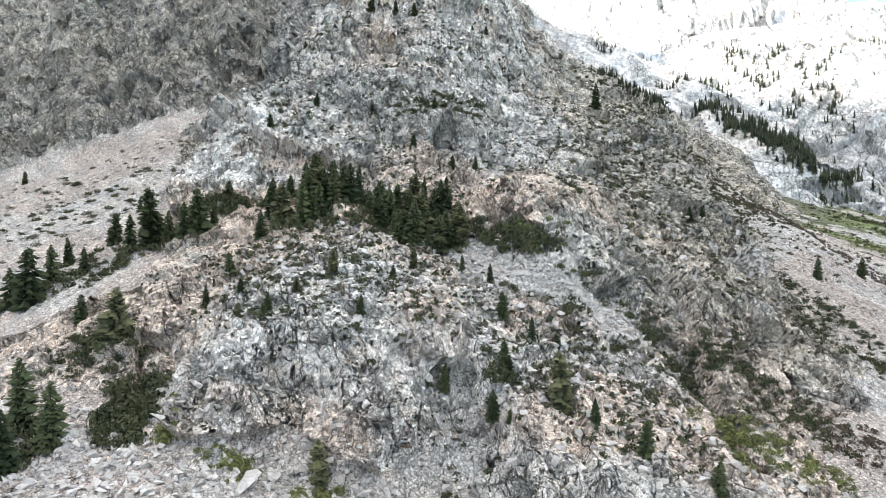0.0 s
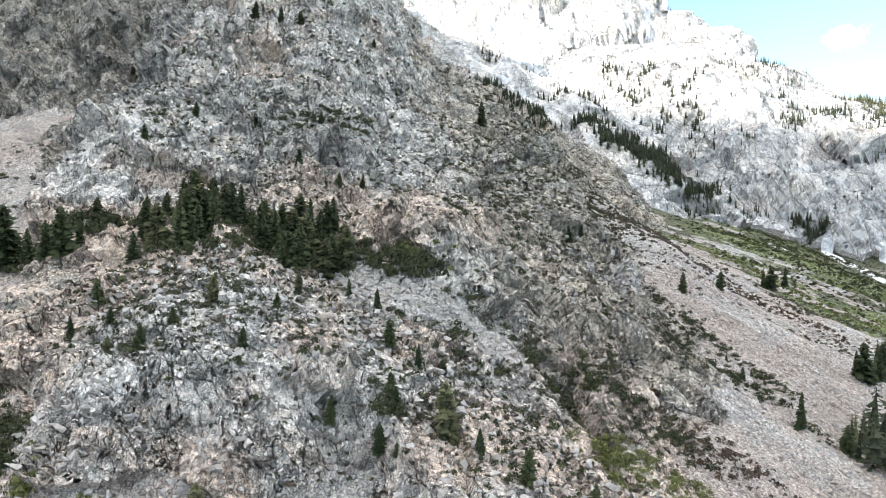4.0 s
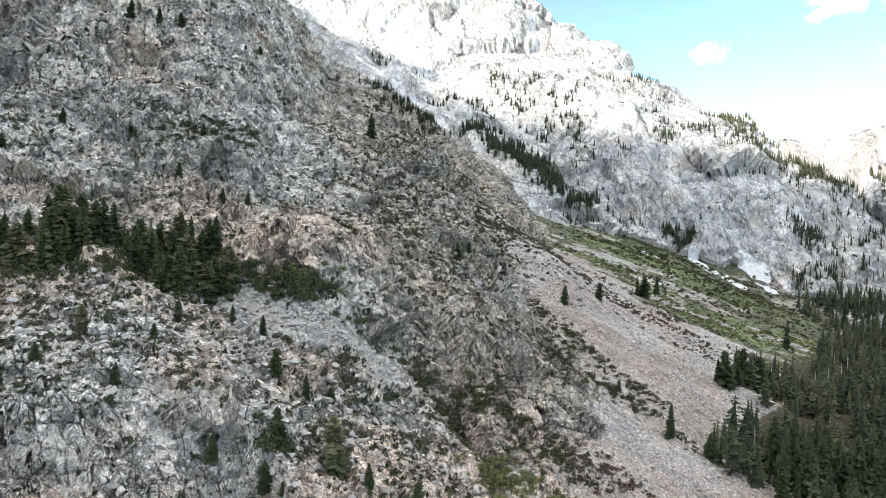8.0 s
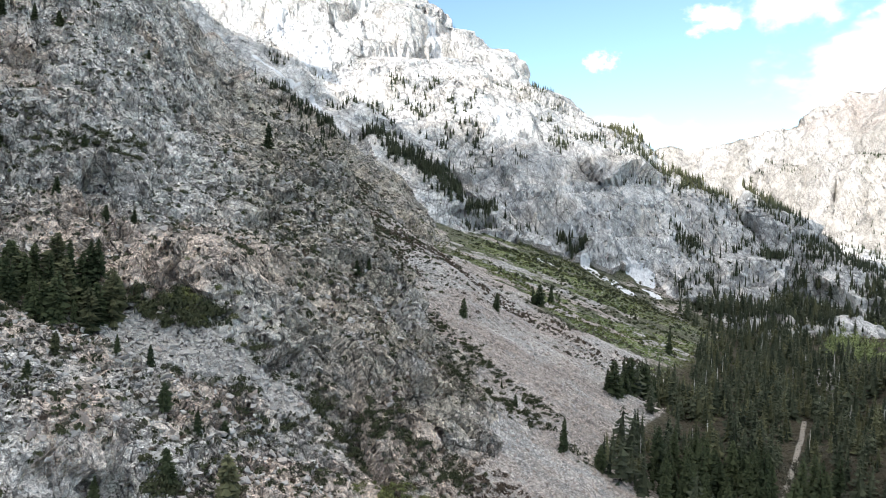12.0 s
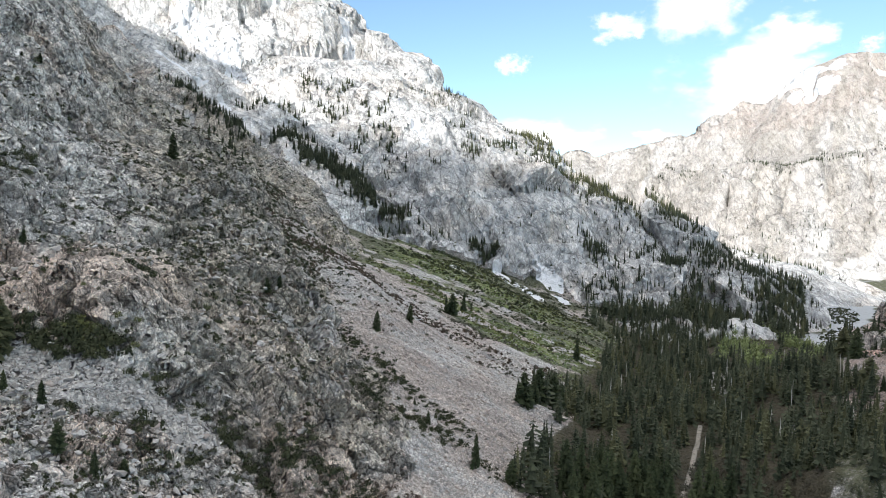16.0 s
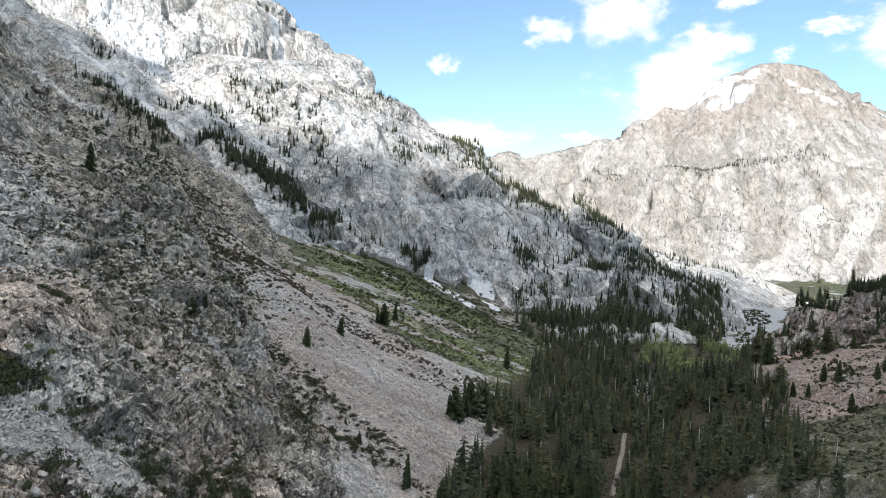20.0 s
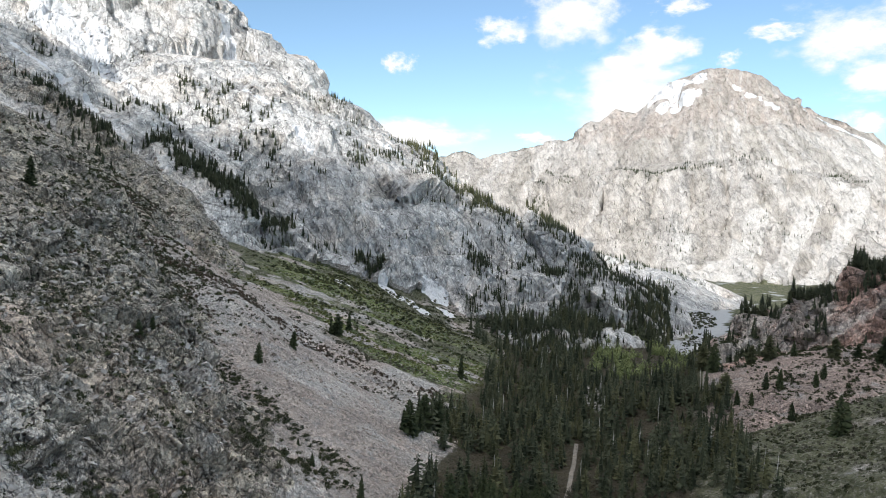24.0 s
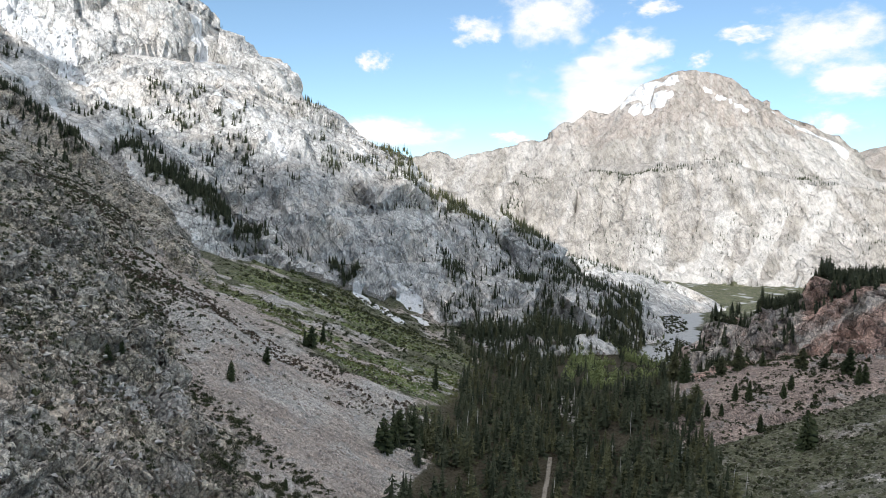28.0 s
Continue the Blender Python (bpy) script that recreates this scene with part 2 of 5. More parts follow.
    massif = np.maximum(massif, beyond)
    red, _ = crest(x, y, RED, lambda d: 0.2 * d + 1.35 * np.clip(d - 30, 0, 22) + 0.12 * np.maximum(d - 52, 0), (5, 18), 6)
    red = red + np.interp(np.degrees(np.arctan2(x, y)), (62, 64, 65.5, 66.3, 67.7, 68.5, 70, 80), (-14, -12, -16, -17, -14, -12, -11, -6)) * step(345, 400, np.hypot(x, y))      # its nose drops to the wash
    s = x * math.sin(radians(SUN_AZ - 180)) + y * math.cos(radians(SUN_AZ - 180))
    aside = x * math.cos(radians(SUN_AZ - 180)) - y * math.sin(radians(SUN_AZ - 180))
    # unseen ridge, added behind the flight to keep the low sun off the near slopes
    shade = 872 - 0.12 * aside - 0.45 * np.abs(s + 2500)
    ground = smax(smax(np.where(scree, hill, -300), valley, 6), right, 8)
    stack = np.stack([ground, np.where(scree, -300, hill), granite, massif, red, shade])
    kind = np.argmax(stack, 0)
    return np.max(stack, 0), kind, np.where(kind == 3, ditch2, np.where(kind == 2, ditch, 0))


# ---- the ground sheet, finer where it lies near ----
def spaced(*runs):
    out = []
    for lo, hi, gap in runs:
        out.append(np.arange(lo, hi, gap))
    return np.concatenate(out)


AZ = np.concatenate([np.arange(-36, 30, 0.17), np.arange(30, 82, 0.24), np.arange(82, 324, 4.0)])
RAD = np.concatenate([spaced((0.01, 60, 8.5), (60, 85, 2.0), (85, 165, 0.34), (165, 300, 0.6), (300, 400, 1.1), (400, 760, 2.0), (760, 1500, 5.0)), np.geomspace(1500, 2700, 170), np.geomspace(2730, 4750, 30)])
AA, RR = np.meshgrid(np.radians(AZ), RAD)
GX, GY = RR * np.sin(AA), RR * np.cos(AA)
wx = GX + 5 * fbm(GX / 45, GY / 45, 3, 3)
wy = GY + 5 * fbm(GX / 45, GY / 45, 9, 3)
far = np.clip(RR / 600, 0.25, 4)
wx = wx + 6 * far * fbm(GX / 160, GY / 160, 21, 4) * step(330, 600, RR)
wy = wy + 6 * far * fbm(GX / 160, GY / 160, 33, 4) * step(330, 600, RR)
GZ, KIND, DITCH = regions(wx, wy)


def line_distance(x, y, line):
    best = np.full(x.shape, 1e9)
    for p, q in zip(line, line[1:]):
        ux, uy = q[0] - p[0], q[1] - p[1]
        t = np.clip(((x - p[0]) * ux + (y - p[1]) * uy) / (ux * ux + uy * uy), 0, 1)
        best = np.minimum(best, np.hypot(x - p[0] - t * ux, y - p[1] - t * uy))
    return best


red_off = line_distance(wx, wy, RED) + 7 * fbm(GX / 30, GY / 30, 55, 3)
KIND[(KIND == 4) & (np.degrees(AA) < 64.5)] = 0
APRON = (KIND == 4) & ((red_off > 53) | (np.degrees(AA) < 65.5)) | (KIND == 0) & (red_off < 96) & (GZ > -17) & (np.degrees(AA) > 64.5)
KIND[APRON] = 0                                   # scree below the red cliff
# slope and normal of the plain form
PX, PY, PZ = GX, GY, GZ


def grid_normal(px, py, pz):
    def diff(v, axis):
        return np.gradient(v, axis=axis)
    a, b = [diff(v, 1) for v in (px, py, pz)], [diff(v, 0) for v in (px, py, pz)]
    n = np.stack([a[1] * b[2] - a[2] * b[1], a[2] * b[0] - a[0] * b[2], a[0] * b[1] - a[1] * b[0]])
    n = n / np.maximum(np.linalg.norm(n, axis=0), 1e-9)
    return n * np.sign(n[2] + 1e-9)


NORMAL = grid_normal(PX, PY, PZ)
across = 0.65 * PX + 0.76 * PY                    # counts up from the talus to the foot of the granite
lengthwise = 0.76 * PX - 0.65 * PY
START = 318 - 0.72 * np.clip(lengthwise, -150, 30)           # where brush and grass begin above the bare talus
FOOT = 320 - 0.33 * (lengthwise + 40) - START + 100 + 20 * np.clip((lengthwise + 115) / 70, 0, 1) + 1.1 * np.clip(lengthwise + 45, 0, 63) + 8 * fbm(PX / 20, PY / 20, 56, 3)
KIND[(KIND == 2) & (across - START < FOOT) & (NORMAL[2] > 0.55) & (PX > 150) & (lengthwise < 60)] = 0      # brushy apron under the cliffs
ROCK = np.where(KIND == 0, 0.0, 1.0)
size = np.array([1.0, 1.0, 3.2, 8.0, 2.0, 10.0])[KIND]
disp = np.zeros_like(GZ)
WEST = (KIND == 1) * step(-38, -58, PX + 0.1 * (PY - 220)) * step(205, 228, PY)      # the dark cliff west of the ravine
tx, ty, tz = PX + 0.35 * PZ, PY, (PZ * 0.62 - 0.25 * PX) * (1 - 0.62 * WEST)          # joints lean to the west
for scale, amp, seed, crackle in ((17, 5.0, 1, 0.06), (7, 2.6, 2, 0.07), (3.2, 1.35, 3, 0.05), (1.5, 0.65, 4, 0.0)):
    wob = scale * 0.1 * value_noise(PX / scale * 0.7, PY / scale * 0.7 + PZ / scale, seed + 40)
    v, gap = blocks((tx + wob) / scale / size, (ty - wob) / scale / size, tz / scale / size, seed)
    disp = disp + amp * size ** 0.85 * (v - crackle * step(0.12, 0, gap)) * (1 + 0.3 * WEST) * (1 if scale > 2 else step(340, 280, RR)) * np.where((KIND == 2) | (KIND == 3), {17: 1.7, 7: 1.0, 3.2: 0.45, 1.5: 0.3}[scale], 1.0)
flute = value_noise((PX + 0.5 * PZ) / 15 + 0.5 * fbm(PX / 30, PZ / 30, 65, 3), PZ / 90, 66)
flute2 = value_noise((PX + 0.45 * PZ) / 5.5 + 0.6 * fbm(PX / 12, PZ / 12, 67, 3), PZ / 30, 68)
disp = disp + WEST * (7.0 * np.abs(flute) + 2.6 * np.abs(flute2) - 3.5)
steep = step(0.95, 0.70, NORMAL[2])


def ramp(x, y):
    """The pale scree ramp that runs down across the hill."""
    return np.maximum(np.maximum(strip(x, y, 2, 152, 9, 145, 6), strip(x, y, 9, 145, 21, 140, 6)), strip(x, y, 21, 140, 36, 136, 5))


RAMP = ramp(PX, PY)
disp = disp * ROCK * (0.4 + 0.6 * steep) * np.where(KIND == 3, 0.4, np.where(KIND == 2, 0.6 - 0.4 * step(28, 20, np.degrees(AA)) * step(780, 680, RR), 1.0)) * np.where(KIND == 1, 1 - 0.35 * step(300, 420, RR), 1.0) * (1 - 0.85 * np.clip(RAMP * 2, 0, 1))
v, gap = blocks(PX / 1.8, PY / 1.8, PZ / 1.8, 8)
disp = disp + (1 - ROCK) * (0.8 * fbm(PX / 11, PY / 11, 5, 4) + 0.4 * v * step(500, 250, RR))
TOP = PZ + disp / np.maximum(NORMAL[2], 0.4)
GX, GY, GZ = PX + NORMAL[0] * disp, PY + NORMAL[1] * disp, PZ + NORMAL[2] * disp


def ground_z(x, y):
    """Heights of the finished ground at the points (x, y)."""
    x, y = np.atleast_1d(np.asarray(x, float)), np.atleast_1d(np.asarray(y, float))
    az, r = np.degrees(np.arctan2(x, y)), np.hypot(x, y)
    j = np.clip(np.searchsorted(AZ, az) - 1, 0, len(AZ) - 2)
    i = np.clip(np.searchsorted(RAD, r) - 1, 0, len(RAD) - 2)
    u, v = np.clip((az - AZ[j]) / (AZ[j + 1] - AZ[j]), 0, 1), np.clip((r - RAD[i]) / (RAD[i + 1] - RAD[i]), 0, 1)
    return (TOP[i, j] * (1 - u) + TOP[i, j + 1] * u) * (1 - v) + (TOP[i + 1, j] * (1 - u) + TOP[i + 1, j + 1] * u) * v


def ground_kind(x, y):
    az, r = np.degrees(np.arctan2(x, y)), np.hypot(x, y)
    return KIND[np.clip(np.searchsorted(RAD, r), 0, len(RAD) - 1), np.clip(np.searchsorted(AZ, az), 0, len(AZ) - 1)]


# ---- what covers the ground: turf, snow, warm stone, loose scree, the trail ----
banding = fbm(across / 7, lengthwise / 60, 71, 3)
VALLEY = step(7, 2, PZ - (-26 + 0.02 * (0.84 * PX + 0.54 * PY - 230)))
GRASS = (KIND == 0) * np.clip(step(-4, 12, across - START + 7 * banding) * (0.66 + 0.42 * banding + 0.3 * fbm(PX / 8, PY / 8, 76, 3)) * step(100, 140, PX) * step(-190, -80, lengthwise) * step(80, 30, lengthwise) * ~APRON, 0, 1)
GRASS = np.maximum(GRASS, (KIND == 0) * step(-32, -12, across - START) * step(0.1, 0.5, banding) * 0.45 * (PX > 90) * (lengthwise < 60))
GRASS = np.maximum(GRASS, (KIND == 0) * VALLEY * (0.55 - 0.42 * step(420, 480, PX)) * (PX > 130) * ~APRON)
GRASS = np.maximum(GRASS, (KIND == 0) * step(230, 260, PX) * step(250, 275, PY) * (0.62 + 0.3 * fbm(PX / 14, PY / 14, 69, 3)))
GRASS = GRASS * (1 - step(0.1, 0.5, np.maximum(strip(PX, PY, 470, 232, 560, 262, 26), strip(PX, PY, 560, 262, 740, 325, 30))))
GRASS = np.maximum(GRASS, (KIND == 0) * ~APRON * step(116, 86, PY - 0.65 * (PX - 150)) * (PX > 150) * (0.7 + 0.22 * fbm(PX / 30, PY / 18, 72, 3)))
GRASS = np.maximum(GRASS, 0.5 * strip(PX, PY, -55, 162, -38, 166, 5) + 0.5 * strip(PX, PY, 9, 154, 22, 147.5, 4) + 0.5 * bump(PX, PY, 46, 112, 9, 5))
GRASS = np.maximum(GRASS, (KIND == 3) * np.clip(0.75 * bump(PX, PY, 955, 480, 70, 45, 60) + 0.7 * bump(PX, PY, 960, 405, 60, 60) + 0.25 * fbm(PX / 25, PY / 25, 55, 3), 0, 1) * step(80, 40, PZ))
high_up = step(150, 420, PZ)
SNOW = (KIND == 2) * DITCH * (0.25 + 0.45 * high_up) * step(60, 160, PZ)
SNOW = np.maximum(SNOW, (KIND == 3) * (DITCH * 0.35 + 0.5 * fbm(PX / 130, PY / 130, 73, 4)) * step(330, 520, PZ))
for x1, y1, x2, y2, half in ((2044, 1178, 2093, 1048, 12), (1999, 1121, 2027, 1032, 13), (2018, 1081, 2006, 1037, 8), (2122, 947, 2112, 897, 6), (2112, 897, 2121, 822, 6), (2235, 779, 2243, 697, 7), (2243, 697, 2271, 594, 10), (2240, 861, 2242, 826, 7)):
    SNOW = np.maximum(SNOW, (KIND == 3) * np.clip(strip(PX, PY, x1, y1, x2, y2, 2 * half) * 2, 0, 1) * (0.95 + 0.7 * fbm(PX / 22, PY / 22, 70, 4)))
PATCH = np.zeros(PX.shape)                         # late snow at the foot of the cliffs
for ax, ay, bx, by, half in ((297, 373, 294, 356, 6), (294, 356, 300, 350, 9), (300, 350, 304, 337, 7), (328, 366, 334, 355, 9), (327, 344, 325, 336, 6), (256, 370, 262, 362, 4.6)):
    PATCH = np.maximum(PATCH, strip(PX, PY, ax, ay, bx, by, half))
SNOW = np.maximum(SNOW, (PZ < 24) * np.clip(1.7 * PATCH + 0.5 * fbm(PX / 5, PY / 5, 58, 3) * (PATCH > 0), 0, 1.2))
for ax, ay, bx, by, half in ((126, 640, 144, 615, 4), (144, 615, 165, 606, 4), (165, 606, 168, 593, 3), (168, 593, 165, 548, 3.5), (175, 770, 212, 718, 20), (212, 718, 213, 650, 14), (213, 650, 222, 615, 9), (222, 615, 217, 548, 4),
                             (346, 735, 336, 674, 12), (336, 674, 328, 627, 8), (299, 585, 307, 560, 5), (315, 522, 314, 498, 6), (390, 505, 398, 480, 7), (394, 572, 407, 556, 5), (250, 900, 300, 850, 30)):
    SNOW = np.maximum(SNOW, (KIND == 2) * (0.85 + 0.6 * fbm(PX / 12, PY / 12, 79, 4)) * np.clip(1.6 * strip(PX, PY, ax, ay, bx, by, half), 0, 1))
WARM = np.clip(0.5 + 0.9 * fbm(PX / 28, PY / 28 + PZ / 28, 74, 3), 0, 1)
WARM = WARM * np.where(KIND == 1, 1 - 0.75 * step(165, 190, PY), 1.0)
WARM = np.where(APRON, 1.6, WARM)
WARM = np.maximum(WARM * (KIND != 3), (KIND == 3) * step(290, 400, PZ + 50 * fbm(PX / 160, PY / 160, 64, 3)))
SCREE = RAMP * 2.6
SCREE = np.maximum(SCREE, (KIND == 2) * DITCH * 0.8 * step(150, 300, PZ))
SCREE = np.maximum(SCREE, strip(PX, PY, 66, 176, 80, 180, 5) * 1.6)
for (az1, d1), (az2, d2), half in (((68, 1350), (66.4, 1200), 26), ((66.4, 1200), (65.2, 1080), 55), ((74.5, 1420), (68.6, 1060), 22), ((71.5, 1400), (66.8, 1060), 20), ((62.5, 1330), (62.9, 1130), 22)):      # pale debris fans
    a, b = bearing(az1, d1, 0), bearing(az2, d2, 0)
    SCREE = np.maximum(SCREE, (KIND == 3) * (1.5 * strip(PX, PY, a[0], a[1], b[0], b[1], half) + 0.25 * fbm(PX / 30, PY / 30, 57, 4)))
WASH = 1.3 * np.maximum(strip(PX, PY, 440, 214, 530, 250, 26), np.maximum(strip(PX, PY, 530, 250, 600, 290, 32), strip(PX, PY, 600, 290, 700, 328, 30))) + 0.5 * fbm(PX / 18, PY / 18, 78, 3)
WASH = (KIND == 0) * np.clip(WASH, 0, 1) * step(425, 450, PX) * (lengthwise > 150)
TRAIL = np.maximum(strip(PX, PY, 150, 112, 193, 138, 1.7), strip(PX, PY, 193, 138, 226, 159, 1.7))
LITTER = (KIND == 0) * np.maximum(VALLEY, step(65, 63, np.degrees(AA)) * step(55, 58, np.degrees(AA)) * (GZ < 4)) * step(125, 145, PX) * step(455, 430, PX) * step(-48, -38, PY - np.where(PX < 330, 0.57 * PX, 150 + 0.33 * (PX - 330))) * ~APRON
GRASS = np.maximum(GRASS, 0.8 * LITTER)
LUSH = step(0, 10, across - START) * step(150, 80, across - START) * step(-110, -60, lengthwise) * step(-0.2, 0.3, banding + 0.25 * fbm(PX / 12, PY / 12, 59, 3) + 0.25) * (PX > 100) * step(0.1, 0.35, PY / np.maximum(PX, 1) - 0.45)
LUSH = np.maximum(LUSH, 0.2 * step(640, 720, PX) * (KIND == 0))
GRASS = np.maximum(GRASS, (KIND == 0) * step(720, 800, PX) * (0.55 + 0.5 * fbm(PX / 30, PY / 30, 54, 4)))
OLIVE = (KIND == 1) * step(18, 52, PX) * step(122, 150, PY) * (1 - np.clip(RAMP * 2, 0, 1)) * step(620, 560, RR) + 0.6 * (KIND == 1) * step(-40, -75, PX + 0.15 * (PY - 200)) * step(200, 240, PY)


def fall_line(reach, wide, long, skew, seed):
    """Stripes, 0 to 1, that run down a mountain's face, leaning by skew."""
    run = AA * reach + skew * PZ
    sway = 0.8 * fbm(AA * reach / wide / 4, PZ / wide / 3, seed + 9, 3)
    return np.clip(0.5 + 0.6 * fbm(run / wide + sway, PZ / long, seed, 4), 0, 1)


STREAK = np.where(KIND == 3, fall_line(1700, 24, 160, -0.2 + 1.1 * step(61, 71, np.degrees(AA)), 95), np.where(KIND == 2, fall_line(650, 24, 150, -0.6, 97), 0.5))
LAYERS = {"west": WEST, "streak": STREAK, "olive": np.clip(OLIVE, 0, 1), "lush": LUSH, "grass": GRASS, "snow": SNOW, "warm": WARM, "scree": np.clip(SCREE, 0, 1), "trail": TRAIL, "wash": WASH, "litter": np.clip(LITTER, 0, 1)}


# ---- materials ----
def material(name, build):
    m = bpy.data.materials.new(name)
    m.use_nodes = True
    build(m.node_tree, m.node_tree.nodes["Principled BSDF"])
    return m


class Nodes:
    """Short ways to add and join shader nodes."""

    def __init__(self, tree):
        self.tree = tree
        self.place = tree.nodes.new("ShaderNodeNewGeometry").outputs["Position"]

    def link(self, a, socket):
        if isinstance(a, (int, float)):
            socket.default_value = (a, a, a, 1) if socket.type == "RGBA" else a
        elif isinstance(a, tuple):
            socket.default_value = (*a, 1)
        else:
            self.tree.links.new(a, socket)

    def noise(self, scale, detail=5, rough=0.6, where=None):
        n = self.tree.nodes.new("ShaderNodeTexNoise")
        n.inputs["Scale"].default_value, n.inputs["Detail"].default_value, n.inputs["Roughness"].default_value = scale, detail, rough
        self.link(where or self.place, n.inputs["Vector"])
        return n.outputs["Fac"]

    def cells(self, scale, feature="F1", where=None):
        n = self.tree.nodes.new("ShaderNodeTexVoronoi")
        n.feature = feature
        n.inputs["Scale"].default_value = scale
        self.link(where or self.place, n.inputs["Vector"])
        return n

    def math(self, op, a, b=0.0):
        n = self.tree.nodes.new("ShaderNodeMath")
        n.operation = op
        self.link(a, n.inputs[0])
        self.link(b, n.inputs[1])
        return n.outputs[0]

    def span(self, v, lo, hi, to_lo=0.0, to_hi=1.0):
        n = self.tree.nodes.new("ShaderNodeMapRange")
        n.interpolation_type = "SMOOTHSTEP"
        for socket, value in zip(n.inputs, (v, lo, hi, to_lo, to_hi)):
            self.link(value, socket)
        return n.outputs[0]

    def mix(self, fac, a, b, kind="MIX"):
        n = self.tree.nodes.new("ShaderNodeMixRGB")
        n.blend_type = kind
        for socket, value in zip(n.inputs, (fac, a, b)):
            self.link(value, socket)
        return n.outputs[0]

    def layer(self, name):
        n = self.tree.nodes.new("ShaderNodeAttribute")
        n.attribute_name = name
        return n.outputs["Fac"]

    def squash(self, z, warp=0.0, warp_scale=1.0):
        m = self.tree.nodes.new("ShaderNodeVectorMath")
        m.operation = "MULTIPLY"
        self.link(self.place, m.inputs[0])
        m.inputs[1].default_value = (1, 1, z)
        if not warp:
            return m.outputs[0]
        n = self.tree.nodes.new("ShaderNodeTexNoise")
        n.inputs["Scale"].default_value = warp_scale
        self.link(self.place, n.inputs["Vector"])
        k = self.tree.nodes.new("ShaderNodeVectorMath")
        k.operation = "MULTIPLY_ADD"
        self.link(n.outputs["Color"], k.inputs[0])
        k.inputs[1].default_value = (warp, warp, warp)
        self.link(m.outputs[0], k.inputs[2])
        return k.outputs[0]

    def bump(self, height, distance, strength=1.0):
        n = self.tree.nodes.new("ShaderNodeBump")
        n.inputs["Strength"].default_value, n.inputs["Distance"].default_value = strength, distance
        self.link(height, n.inputs["Height"])
        return n.outputs[0]


def facets(n, shader, parts, amount):
    """Tilt the normal by the random colours of cells, so that each block is a flat face of its own."""
    geo = n.tree.nodes.new("ShaderNodeNewGeometry").outputs["Normal"]
    for colour, share in parts:
        m = n.tree.nodes.new("ShaderNodeVectorMath")
        m.operation = "MULTIPLY_ADD"
        n.link(colour, m.inputs[0])
        m.inputs[1].default_value = (2 * amount * share,) * 3
        m.inputs[2].default_value = (-amount * share,) * 3
        add = n.tree.nodes.new("ShaderNodeVectorMath")
        n.link(geo, add.inputs[0])
        n.link(m.outputs[0], add.inputs[1])
        geo = add.outputs[0]
    norm = n.tree.nodes.new("ShaderNodeVectorMath")
    norm.operation = "NORMALIZE"
    n.link(geo, norm.inputs[0])
    return norm.outputs[0]


def leaning(n, stretch, lean, warp, warp_scale):
    """Coordinates for blocks that stand steep and lean along x; stretch below 1 makes them tall."""
    split = n.tree.nodes.new("ShaderNodeSeparateXYZ")
    n.link(n.place, split.inputs[0])
    join = n.tree.nodes.new("ShaderNodeCombineXYZ")
    n.link(n.math("ADD", split.outputs[0], n.math("MULTIPLY", split.outputs[2], lean)), join.inputs[0])
    n.link(split.outputs[1], join.inputs[1])
    n.link(n.math("MULTIPLY", n.math("SUBTRACT", split.outputs[2], n.math("MULTIPLY", split.outputs[0], 0.4 * lean)), stretch), join.inputs[2])
    wave = n.tree.nodes.new("ShaderNodeTexNoise")
    wave.inputs["Scale"].default_value, wave.inputs["Detail"].default_value = warp_scale, 1.0
    n.link(n.place, wave.inputs["Vector"])
    out = n.tree.nodes.new("ShaderNodeVectorMath")
    out.operation = "MULTIPLY_ADD"
    n.link(wave.outputs["Color"], out.inputs[0])
    out.inputs[1].default_value = (warp, warp, warp)
    n.link(join.outputs[0], out.inputs[2])
    return out.outputs[0]


